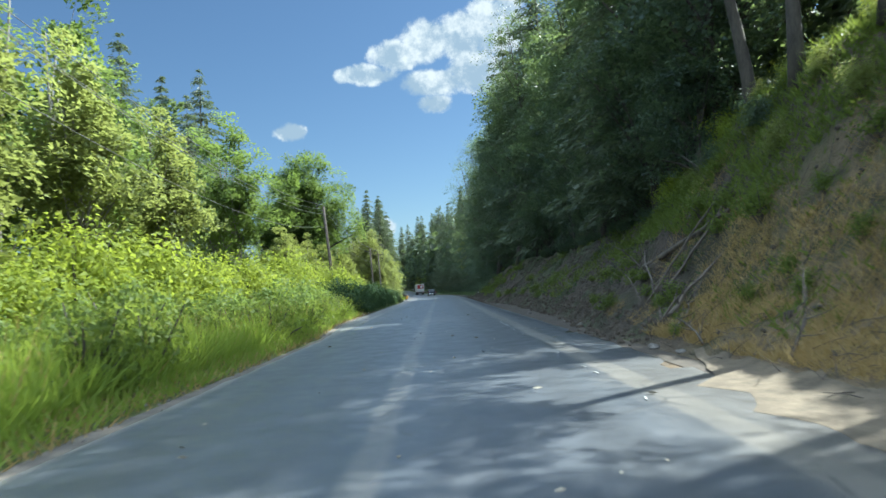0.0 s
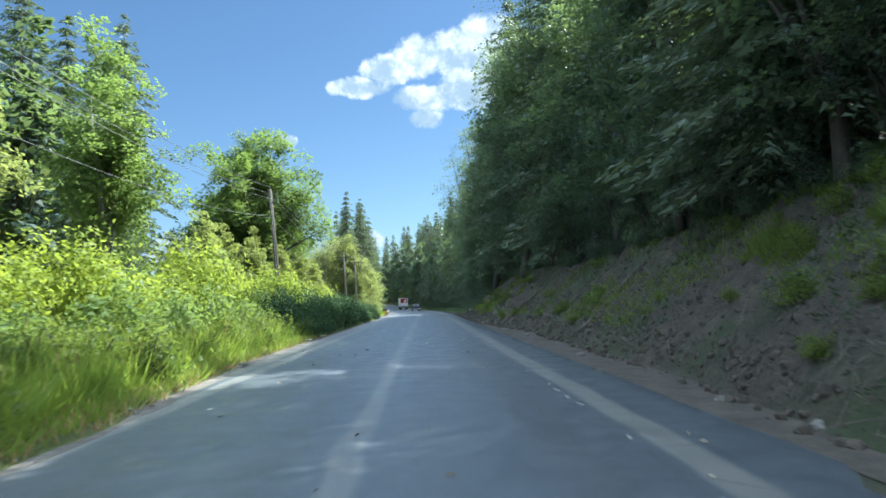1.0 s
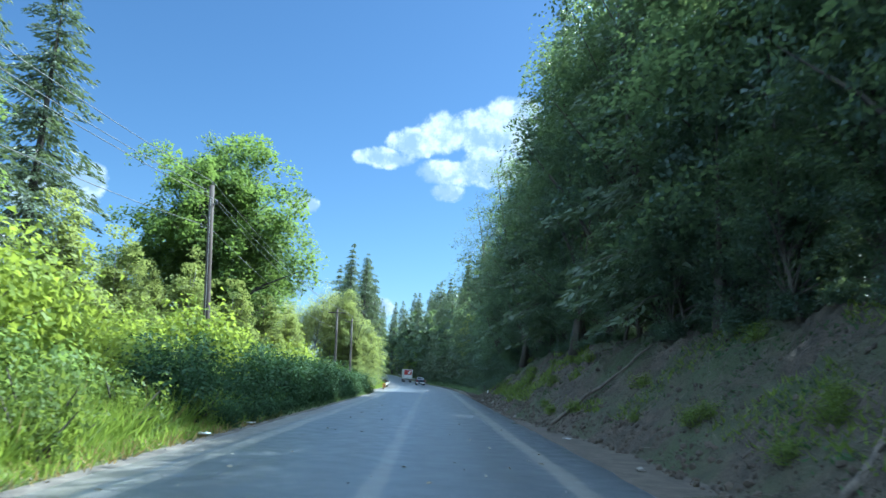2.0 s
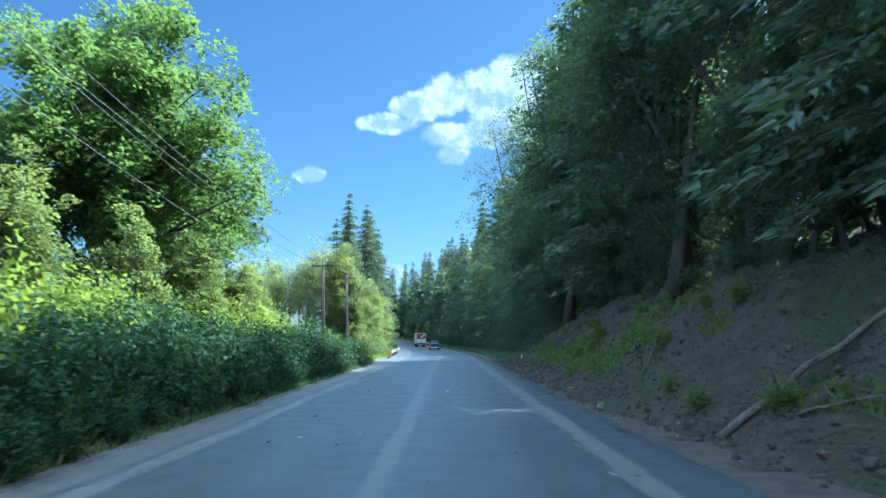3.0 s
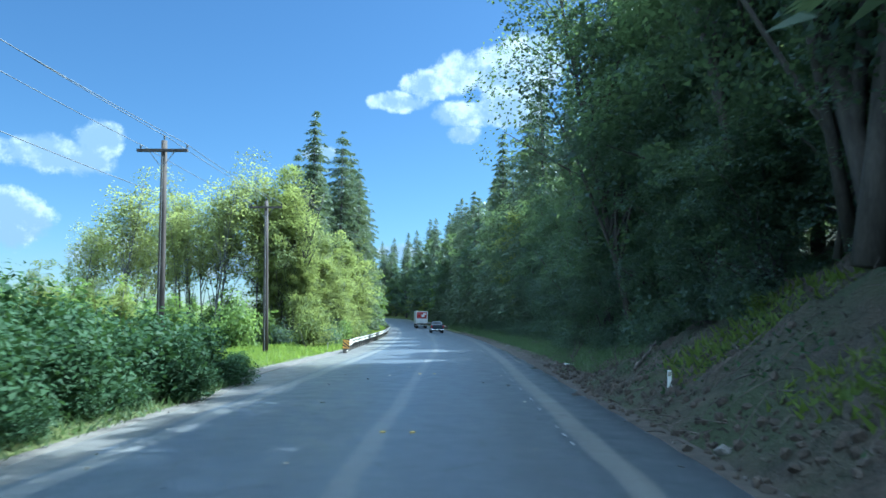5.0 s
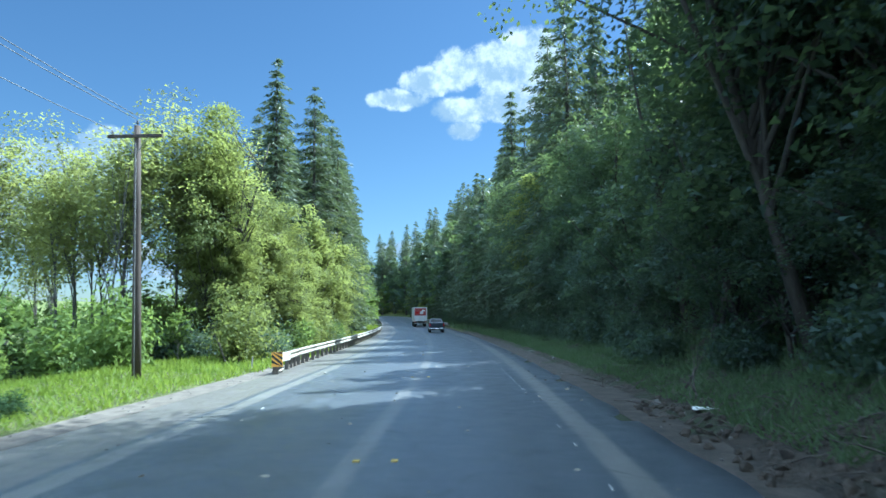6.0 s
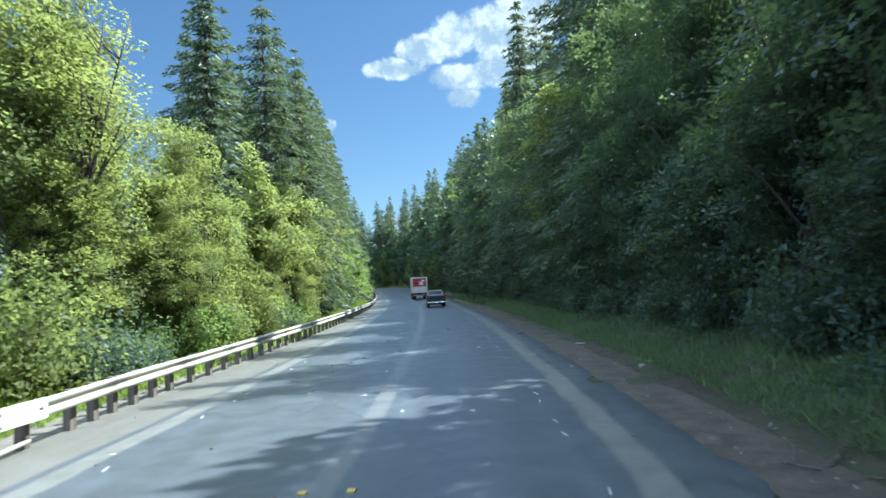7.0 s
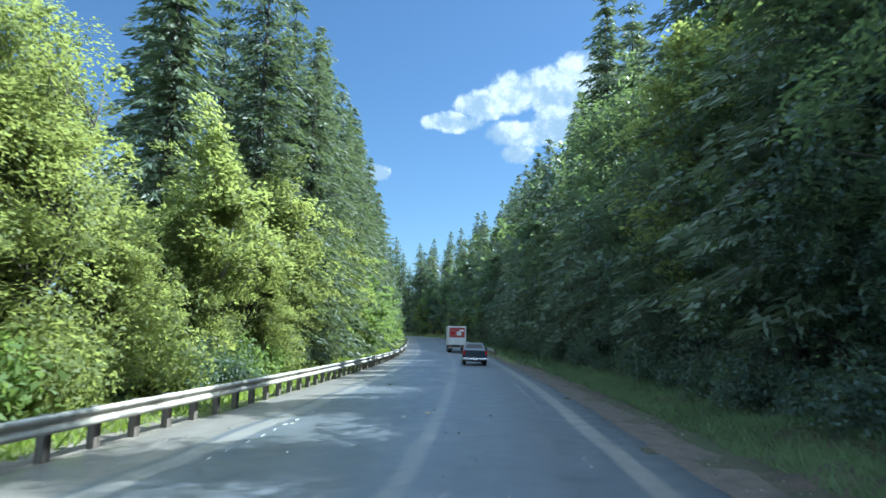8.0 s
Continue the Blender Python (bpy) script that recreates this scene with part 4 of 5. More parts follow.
def rail_line(side, y):
    """Where the back of the beam runs; side -1 or 1."""
    u = 5.32 - (0.22 * (1 - step(127, 133, y)) if side < 0 else 0.0)
    return middle(y) + side * (u if side < 0 else 5.75)


def guard_rail(label, side, y0, y1, spacing, first_posts):
    ob = thing("guard_rail", label, "guard rail")
    beam_len = 3.81
    y = y0
    while y < y1 - 0.1:
        ends = [y + (min(beam_len, y1 - y) + 0.05) * k / 4 for k in range(5)]
        verts, faces = [], []
        n = len(RAIL_PROFILE)
        lift = 0.003 * (int(y / beam_len) % 2)
        for yy in ends:
            x = rail_line(side, yy)
            for back in (0, 1):
                for d, z in RAIL_PROFILE:
                    verts.append((x - side * (d + lift - 0.008 * back), yy, z + rise(yy)))
        for j in range(4):
            for k in range(n - 1):
                a, b = j * 2 * n + k, (j + 1) * 2 * n + k
                faces.append((a, a + 1, b + 1, b))
                faces.append((a + n, b + n, b + n + 1, a + n + 1))
            for k in (0, n - 1):
                a, b = j * 2 * n + k, (j + 1) * 2 * n + k
                faces.append((a, b, b + n, a + n))
        for j in (0, 4):
            for k in range(n - 1):
                a = j * 2 * n + k
                faces.append((a, a + n, a + n + 1, a + 1))
        part("beam", mesh_of("beam", verts, faces, M_GALV if y < 158 else M_STEEL_OLD, True), None, ob)
        y += beam_len
    posts = list(first_posts)
    y = (posts[-1] if posts else y0) + spacing
    while y < y1:
        posts.append(y)
        y += spacing
    pm = bpy.data.meshes.new("post")
    bm = boxed(-0.075, 0.075, -0.10, 0.10, -0.5, 0.74, bevel=0.012)
    bm.to_mesh(pm)
    bm.free()
    pm.materials.append(M_POST)
    bk = bpy.data.meshes.new("block")
    bm = boxed(-0.075, 0.075, -0.065, 0.065, 0.46, 0.74, bevel=0.012)
    bm.to_mesh(bk)
    bm.free()
    bk.materials.append(M_POST)
    for y in posts:
        x = rail_line(side, y)
        p = part("post", pm, None, ob)
        p.matrix_basis = pose(x + side * 0.235, y, rise(y) - 0.02, jig(0.8), jig(0.8), jig(3))
        b = part("block", bk, None, ob)
        b.matrix_basis = pose(x + side * 0.078, y, rise(y))
    return ob


rail_left = guard_rail("galvanised steel guard rail on timber posts along the road", -1, 127.25, 262, 1.43, (127.35, 128.25, 129.75, 130.65, 131.5, 132.5, 133.5, 134.5))
x = rail_line(-1, 127.83)
plate = part("end_plate", boxed(-0.012, 0.012, -0.56, 0.56, 0.44, 0.79, bevel=0.006), M_PLATE_END, rail_left, "pale steel end plate")
plate.matrix_basis = pose(x + 0.085, 127.83, 0.0, 0, 0, -1.2)
part("slot", boxed(0.0125, 0.0150, 0.34, 0.44, 0.60, 0.64), M_BLACK, plate)
v, f = tube([(rail_line(-1, 127.35) - 0.10, 127.35, 0.07), (rail_line(-1, 128.25) - 0.12, 128.25, 0.10)], [0.04, 0.04], 8)
part("ground_strut", mesh_of("ground_strut", v, f, M_GALV), None, rail_left)
guard_rail("weathered steel guard rail round the outer bend", 1, 214, 292, 1.9, (214.4,))


def end_marker():
    ob = thing("hazard_marker", "amber and black striped hazard board at the guard rail's end", "road sign", pose(-6.86, 127.1, 0.0, 0, 0, 2))
    part("board", boxed(-0.21, 0.21, -0.012, 0.012, 0.26, 0.82, bevel=0.004), M_ORANGE, ob, "amber reflective board")
    for k in range(4):
        z = 0.16 + k * 0.22
        bm = bmesh.new()
        pts = [(-0.205, z + 0.25), (-0.205, z + 0.36), (0.205, z + 0.02), (0.205, z - 0.09)]
        lo, hi = 0.265, 0.815
        pts = [(x, min(hi, max(lo, q))) for x, q in pts]
        front = [bm.verts.new((x, -0.017, q)) for x, q in pts]
        rear = [bm.verts.new((x, -0.013, q)) for x, q in pts]
        bm.faces.new(front)
        bm.faces.new(rear[::-1])
        for i in range(4):
            bm.faces.new((front[i], rear[i], rear[(i + 1) % 4], front[(i + 1) % 4]))
        part("stripe", bm, M_BLACK, ob, "black slanting stripe")
    part("stake", boxed(-0.03, 0.03, 0.014, 0.06, -0.4, 0.80, bevel=0.006), M_POST, ob)
    return ob


end_marker()
stake = thing("survey_stake", "thin grey stake standing in the grass", "stake", pose(-8.3, 128.6, height(-8.3, 128.6), 0, 3, 0))
part("rod", boxed(-0.025, 0.025, -0.025, 0.025, -0.3, 0.62, bevel=0.005), M_STEEL_OLD, stake)
stick = thing("leaning_stake", "bleached wooden stake leaning in the grass", "stake", pose(-10.3, 131.6, height(-10.3, 131.6), 0, -22, 0))
part("rod", boxed(-0.03, 0.03, -0.03, 0.03, -0.3, 1.35, bevel=0.008), M_DEADWOOD, stick)
delin = thing("delineator_post", "white roadside delineator post at the bank's foot", "post", pose(5.05, 102.0, height(5.05, 102.0), 0, 2, 0))
part("blade", boxed(-0.05, 0.05, -0.012, 0.012, -0.3, 0.40, bevel=0.004), M_WHITE, delin)
part("reflector", boxed(-0.04, 0.04, -0.016, -0.0125, 0.26, 0.37), M_GALV, delin)


# ---- poles and wires ----
def utility_pole(label, x, y, base, top, lean, arm):
    ob = thing("utility_pole", label, "utility pole", pose(x, y, base))
    h = top - base
    def at(z):
        return (lean * z / h, 0, z)
    v, f = tube([at(-0.6), at(h * 0.33), at(h * 0.66), at(h)], [0.165, 0.15, 0.13, 0.112], 12)
    part("shaft", mesh_of("shaft", v, f, M_POLE, True), None, ob)
    def insulator(px, pz):
        bm = bmesh.new()
        for r0, r1, za, zb in ((0.014, 0.014, 0, 0.09), (0.05, 0.042, 0.09, 0.13), (0.032, 0.032, 0.13, 0.16), (0.045, 0.03, 0.16, 0.20)):
            r = bmesh.ops.create_cone(bm, cap_ends=True, segments=10, radius1=r0, radius2=r1, depth=zb - za)
            bmesh.ops.translate(bm, verts=r["verts"], vec=(px, 0, pz + (za + zb) / 2))
        part("insulator", bm, M_BLACK, ob, "dark insulator")
    insulator(lean, h)
    if arm:
        z = h - 0.42
        part("crossarm", boxed(lean - 1.0, lean + 1.0, -0.20, -0.10, z - 0.06, z + 0.06, bevel=0.01), M_POLE, ob)
        for s in (-1, 1):
            v, f = tube([(lean + s * 0.5, -0.17, z - 0.05), (lean + s * 0.06, -0.13, z - 0.62)], [0.016, 0.016], 6)
            part("brace", mesh_of("brace", v, f, M_STEEL_OLD), None, ob)
            insulator(lean + s * 0.92, z + 0.06)
    else:
        for k, z in enumerate((h - 0.35, h - 0.9, h - 2.0)):
            s = 1 if k % 2 else -1
            v, f = tube([(lean, 0, z), (lean + s * 0.30, 0, z + 0.04)], [0.022, 0.018], 6)
            part("bracket", mesh_of("bracket", v, f, M_STEEL_OLD), None, ob)
            insulator(lean + s * 0.30, z)
    # the earth wire in its moulding down the shaft
    v, f = tube([(0.0, -0.17, -0.3), (lean * 0.5, -0.15, h * 0.5), (lean * 0.93, -0.125, h * 0.93)], [0.014, 0.014, 0.014], 6)
    part("conduit", mesh_of("conduit", v, f, M_STEEL_OLD), None, ob)
    return ob


POLES = [(-10.5, 64.6, 0.9, 10.1, -0.62, False), (-11.35, 111.0, -0.1, 9.0, -0.25, True), (-11.33, 125.25, -0.1, 9.15, -0.25, True)]
for x, y, b, t, ln, arm in POLES:
    utility_pole("weathered brown wooden utility pole with crossarm" if arm else "tall reddish-brown wooden utility pole in the shrubs", x, y, b, t, ln, arm)


def wire(label, a, b, sag):
    a, b = Vector(a), Vector(b)
    pts = [a.lerp(b, k / 24) - Vector((0, 0, sag * 4 * (k / 24) * (1 - k / 24))) for k in range(25)]
    v, f = tube(pts, [0.013] * 25, 5)
    ob = new("overhead_wire", mesh_of("overhead_wire", v, f, M_WIRE, True))
    return tagged(ob, label, "cable", "overhead wires")


WIRE = "thin grey overhead wire between the utility poles"
for dx, z, back, sag in ((0.0, 10.28, 10.3, 1.5), (-0.35, 9.93, 10.0, 1.5), (0.30, 9.4, 9.5, 1.6), (-0.35, 8.28, 8.6, 1.8)):
    wire(WIRE, (-11.1 + dx, 64.6, z), (-11.2 + dx, 8.0, back), sag)
for dx, z0, z1 in ((-0.95, 9.93, 8.85), (0.0, 10.28, 9.2), (0.92, 9.4, 8.85), (-0.1, 8.28, 6.9)):
    wire(WIRE, (-11.1 + max(-.35, min(.3, dx)), 64.6, z0), (-11.6 + dx, 110.85, z1), 0.7)
for dx, z in ((-0.92, 8.9), (0.0, 9.28), (0.92, 8.9)):
    wire(WIRE, (-11.6 + dx, 110.85, z - 0.05), (-11.58 + dx, 125.1, z + 0.1), 0.12)


# ---- vehicles ahead on the road ----
def car_paint(name, c):
    k = Mat(name)
    n = k.noise(3.0, 3)
    k.set(k.mix(n, tuple(v * 0.85 for v in c), c), 0.28, 0.3)
    k.bsdf.inputs["Coat Weight"].default_value = 0.6
    return k.m


M_PICKUP = car_paint("dark_blue_car_paint", (0.020, 0.030, 0.045))
M_BOXWHITE = simple("box_white", (0.42, 0.42, 0.41), (0.58, 0.58, 0.57), 1.2, 0.5)
M_RUBBER = simple("rubber", (0.015, 0.015, 0.015), (0.035, 0.033, 0.03), 6.0, 0.85)
M_CHROME = simple("chrome_bumper", (0.50, 0.50, 0.50), (0.65, 0.65, 0.65), 3.0, 0.22, 1.0)
M_GLASS = Mat("dark_glass").set((0.012, 0.016, 0.018), 0.05)
M_TAIL = Mat("tail_lamp_red").set((0.35, 0.01, 0.012), 0.2)
M_PLATE = simple("plate_blank", (0.60, 0.60, 0.58), (0.70, 0.70, 0.68), 8.0, 0.5)


def wheel(parent, x, y, r, w):
    bm = bmesh.new()
    bmesh.ops.create_cone(bm, cap_ends=True, segments=28, radius1=r, radius2=r, depth=w, matrix=Matrix.Rotation(radians(90), 4, "Y"))
    rims = [e for e in bm.edges if abs(e.verts[0].co.x - e.verts[1].co.x) < 1e-4]
    bmesh.ops.bevel(bm, geom=rims, offset=r * 0.10, segments=3, affect="EDGES")
    ob = part("wheel", bm, M_RUBBER, parent)
    ob.matrix_basis = pose(x, y, r)
    s = 1 if x > 0 else -1
    bm = bmesh.new()
    bmesh.ops.create_cone(bm, cap_ends=True, segments=24, radius1=r * 0.62, radius2=r * 0.55, depth=0.03, matrix=Matrix.Translation((s * (w / 2 + 0.008), 0, 0)) @ Matrix.Rotation(radians(90 * s), 4, "Y"))
    part("rim", bm, M_CHROME, ob)
    return ob


def loft(sections):
    """A closed hull through cross-sections of equal corner count."""
    bm = bmesh.new()
    rings = [[bm.verts.new(p) for p in s] for s in sections]
    n = len(rings[0])
    for a, b in zip(rings, rings[1:]):
        for i in range(n):
            bm.faces.new((a[i], a[(i + 1) % n], b[(i + 1) % n], b[i]))
    bm.faces.new(rings[0][::-1])
    bm.faces.new(rings[-1])
    bmesh.ops.recalc_face_normals(bm, faces=bm.faces)
    es = [e for e in bm.edges if len(e.link_faces) == 2 and e.calc_face_angle() > 0.6]
    bmesh.ops.bevel(bm, geom=es, offset=0.035, segments=2, affect="EDGES")
    return bm


def pickup(m):
    """Rear at y = 0, front towards +y."""
    ob = thing("pickup_truck", "dark blue pickup truck driving in the lane", "pickup truck", m)
    w = 0.96
    def ring(y, half, z0, z1, tuck):
        return [(-half, y, z0), (half, y, z0), (half + 0.02, y, (z0 + z1) / 2), (half - tuck, y, z1), (-half + tuck, y, z1), (-half - 0.02, y, (z0 + z1) / 2)]
    part("bed", loft([ring(0.06, w, 0.52, 1.22, 0.05), ring(1.95, w, 0.50, 1.24, 0.05)]), M_PICKUP, ob)
    part("hood", loft([ring(1.97, w, 0.50, 1.24, 0.05), ring(4.2, w, 0.48, 1.20, 0.06), ring(5.35, w - 0.07, 0.50, 1.05, 0.10)]), M_PICKUP, ob)
    part("cab", loft([[(-0.86, 1.98, 1.2), (0.86, 1.98, 1.2), (0.86, 3.9, 1.2), (-0.86, 3.9, 1.2)], [(-0.70, 2.25, 1.76), (0.70, 2.25, 1.76), (0.68, 3.15, 1.78), (-0.68, 3.15, 1.78)]]), M_PICKUP, ob)
    def pane(name, quad):
        bm = bmesh.new()
        bm.faces.new([bm.verts.new(q) for q in quad])
        r = bmesh.ops.solidify(bm, geom=list(bm.faces), thickness=0.012)
        part(name, bm, M_GLASS, ob, "dark tinted glass")
    pane("rear_window", [(-0.68, 2.03, 1.30), (0.68, 2.03, 1.30), (0.60, 2.185, 1.66), (-0.60, 2.185, 1.66)])
    for s in (-1, 1):
        pane("side_window", [(s * 0.845, 2.25, 1.30), (s * 0.845, 3.55, 1.30), (s * 0.735, 3.1, 1.68), (s * 0.735, 2.4, 1.68)])
        part("tail_lamp", boxed(s * 0.87 - 0.075, s * 0.87 + 0.075, 0.015, 0.075, 0.82, 1.14, bevel=0.012), M_TAIL, ob, "red tail lamp")
        part("mirror", boxed(s * 1.02 - 0.09, s * 1.02 + 0.09, 3.35, 3.45, 1.22, 1.42, bevel=0.02), M_BLACK, ob)
        wheel(ob, s * 0.82, 1.05, 0.37, 0.25)
        wheel(ob, s * 0.82, 4.45, 0.37, 0.25)
    part("tailgate", boxed(-0.78, 0.78, 0.02, 0.065, 0.62, 1.20, bevel=0.015), M_PICKUP, ob)
    part("gate_handle", boxed(-0.12, 0.12, 0.0, 0.022, 1.02, 1.08, bevel=0.006), M_BLACK, ob)
    part("bumper", boxed(-0.94, 0.94, -0.14, 0.05, 0.44, 0.60, bevel=0.03), M_CHROME, ob, "chrome rear bumper")
    part("plate", boxed(-0.16, 0.16, -0.152, -0.142, 0.46, 0.585), M_PLATE, ob)
    part("axle", boxed(-0.75, 0.75, 0.95, 1.15, 0.28, 0.46, bevel=0.03), M_BLACK, ob)
    return ob


def box_truck(m):
    ob = thing("box_truck", "white box truck with red panels on its rear door", "truck", m)
    part("box", boxed(-1.22, 1.22, 0.0, 5.6, 1.0, 3.45, bevel=0.03), M_BOXWHITE, ob)
    part("door_panel", boxed(-1.02, 1.02, -0.03, -0.004, 1.98, 3.28, bevel=0.008), M_RED, ob, "red advertising panel")
    part("roller_door", boxed(-1.02, 1.02, -0.028, -0.004, 1.05, 1.96, bevel=0.008), M_BOXWHITE, ob, "white lower roller door")
    part("patch", boxed(-0.05, 0.55, -0.036, -0.032, 2.25, 2.75), M_BOXWHITE, ob, "white blank shape")
    part("patch", boxed(0.30, 0.85, -0.037, -0.032, 2.78, 3.0), M_PLATE, ob, "pale blank shape")
    part("patch", boxed(-0.80, -0.30, -0.036, -0.032, 2.35, 2.65), M_TAIL, ob, "dark red blank shape")
    for s in (-1, 1):
        part("door_frame", boxed(s * 1.12 - 0.07, s * 1.12 + 0.07, -0.05, -0.004, 1.0, 3.4, bevel=0.012), M_BOXWHITE, ob)
        part("mud_flap", boxed(s * 0.85 - 0.28, s * 0.85 + 0.28, 0.72, 0.75, 0.22, 0.85), M_RUBBER, ob)
        part("tail_lamp", boxed(s * 0.95 - 0.10, s * 0.95 + 0.10, -0.04, 0.02, 0.82, 0.92, bevel=0.01), M_TAIL, ob)
        wheel(ob, s * 0.92, 1.35, 0.46, 0.46)
        wheel(ob, s * 0.98, 5.9, 0.46, 0.28)
        part("mirror", boxed(s * 1.32 - 0.1, s * 1.32 + 0.1, 6.6, 6.7, 1.7, 2.1, bevel=0.02), M_BLACK, ob)
    part("bumper", boxed(-1.15, 1.15, -0.10, 0.04, 0.55, 0.72, bevel=0.02), M_STEEL_OLD, ob)
    part("chassis", boxed(-0.45, 0.45, 0.1, 6.9, 0.62, 0.98, bevel=0.02), M_BLACK, ob)
    part("cab", loft([[(-1.0, 5.75, 0.6), (1.0, 5.75, 0.6), (1.0, 7.9, 0.6), (-1.0, 7.9, 0.6)], [(-1.0, 5.75, 1.6), (1.0, 5.75, 1.6), (1.0, 7.8, 1.5), (-1.0, 7.8, 1.5)],
                      [(-0.9, 5.75, 2.5), (0.9, 5.75, 2.5), (0.85, 6.8, 2.5), (-0.85, 6.8, 2.5)]]), M_BOXWHITE, ob)
    return ob


def heading(y):
    return math.degrees(math.atan2(-(middle(y + 1) - middle(y - 1)) / 2, 1.0))


pickup(pose(-2.75, 186.0, 0.0, 0, 0, heading(188)))
box_truck(pose(-6.9, 222.0, rise(225) - 0.02, 0, 0, heading(225)))


# ---- things on and beside the road ----
def log(label, a, b, r, stubs=0):
    a, b = Vector(a), Vector(b)
    rng = random.Random(int(a.y * 10))
    pts, rad = [], []
    for k in range(9):
        f = k / 8
        pts.append(a.lerp(b, f) + Vector((rng.uniform(-.05, .05), rng.uniform(-.05, .05), rng.uniform(-.04, .06))))
        rad.append(r * (1 - 0.55 * f) * rng.uniform(.9, 1.1))
    ob = thing("fallen_log", label, "log", Matrix.Translation(a))
    v, f = tube([p - a for p in pts], rad, 9)
    part("stem", mesh_of("stem", v, f, M_DEADWOOD, True), None, ob)
    for s in range(stubs):
        p = pts[2 + s % 6] - a
        q = p + Vector((rng.uniform(-.4, .4), rng.uniform(-.5, .2), rng.uniform(.15, .5)))
        v, f = tube([p, p.lerp(q, .5) + Vector((0, 0, .04)), q], [r * .35, r * .25, r * .1], 6)
        part("branch_stub", mesh_of("branch_stub", v, f, M_DEADWOOD, True), None, ob)
    return ob


def lie(x, y, up=0.1):
    return (x, y, height(x, y) + up)


for a, b, r, s, up in [((4.7, 64.8), (8.7, 63.2), .085, 2, .16), ((5.6, 63.4), (6.3, 61.2), .035, 1, .12), ((6.4, 25.4), (7.3, 20.0), .11, 2, .1), ((5.6, 20.9), (8.0, 20.2), .045, 2, .14), ((5.3, 21.4), (8.0, 20.9), .04, 2, .16),
                       ((4.9, 19.0), (6.7, 19.2), .06, 3, .16), ((4.7, 17.4), (6.2, 19.6), .04, 4, .16), ((5.0, 19.5), (6.6, 25.5), .04, 2, .16), ((5.6, 45.0), (8.8, 47.0), .08, 2, .16), ((6.4, 79.5), (8.6, 81.2), .07, 1, .16),
                       ((5.2, 10.6), (7.2, 12.4), .035, 3, .16), ((5.4, 106.4), (6.9, 109.2), .06, 1, .16)]:
    log("fallen grey-brown dead trunk lying down the bank", lie(*a, .06), lie(*b, up), r, s)


def dead_branch(x, y, length, turn, seed):
    """A bare fallen bough with forking twigs, lying against the bank."""
    rng = random.Random(seed)
    ob = thing("dead_branch", "bleached bare dead branch on the bank", "branch", pose(x, y, height(x, y) + 0.08, 0, 0, turn), "dead branches on the bank")
    def grow(a, d, n, r, name, parent):
        pts, rad = [a], [r]
        for k in range(5):
            d = (d + Vector((rng.uniform(-.3, .3), rng.uniform(-.3, .3), rng.uniform(-.2, .25)))).normalized()
            pts.append(pts[-1] + d * n / 5)
            rad.append(r * (1 - 0.16 * (k + 1)))
        v, f = tube(pts, rad, 5)
        return part(name, mesh_of(name, v, f, M_DEADWOOD, True), None, parent), pts
    bough, pts = grow(Vector((0, 0, 0)), Vector((0.6, 0.2, 0.55)), length, 0.035, "bough", ob)
    for k in range(6):
        grow(pts[1 + k % 5], Vector((rng.uniform(-.6, 1), rng.uniform(-1, 1), rng.uniform(0.1, 1))), length * rng.uniform(.25, .5), 0.014, "twig", ob)


for x, y, L, t in [(4.5, 12.0, 1.6, 20), (4.6, 18.6, 1.8, -30), (5.2, 21.5, 2.0, 40), (5.6, 26.0, 1.7, -60), (4.4, 15.2, 1.3, 70), (5.0, 30.5, 1.5, 10), (6.2, 24.5, 1.8, 100), (5.4, 9.0, 1.5, -20),
                   (5.9, 49, 1.6, 0), (5.2, 71.5, 1.7, 30), (5.6, 90.0, 1.6, -30), (5.0, 107.5, 1.4, 20), (5.3, 116.8, 1.3, 60), (5.6, 118.6, 1.1, -30)]:
    dead_branch(x, y, L, t, int(y * 10))


def blob(r, seed, squash=0.7, sub=2):
    bm = bmesh.new()
    bmesh.ops.create_icosphere(bm, subdivisions=sub, radius=1)
    for v in bm.verts:
        k = 1 + 0.5 * noise.noise(v.co * 1.3 + Vector((seed, 0, 0))) + 0.15 * noise.noise(v.co * 3.1 + Vector((0, seed, 0)))
        v.co = Vector((v.co.x * k, v.co.y * k * 0.85, v.co.z * k * squash)) * r
    return bm


def stone(x, y, r, label, mat=None):
    ob = thing("stone", label, "stone", pose(x, y, height(x, y) + r * 0.3, 0, 0, jig(180)), "roadside stones")
    part("body", blob(r, x * 3 + y), mat or M_ROCK, ob)


for x, y, r in [(4.0, 17.0, .14), (4.15, 15.7, .10), (4.35, 26.5, .12), (4.2, 29.0, .10), (4.1, 38.5, .13), (4.4, 51, .12), (4.05, 72, .13), (4.2, 77.5, .11), (4.3, 88, .12), (4.15, 96.5, .14),
                (4.6, 117.6, .11), (4.9, 122.5, .1), (4.5, 133.8, .11), (4.8, 141, .10), (4.4, 149.0, .1)]:
    stone(x, y, r, "rough grey stone at the foot of the bank")


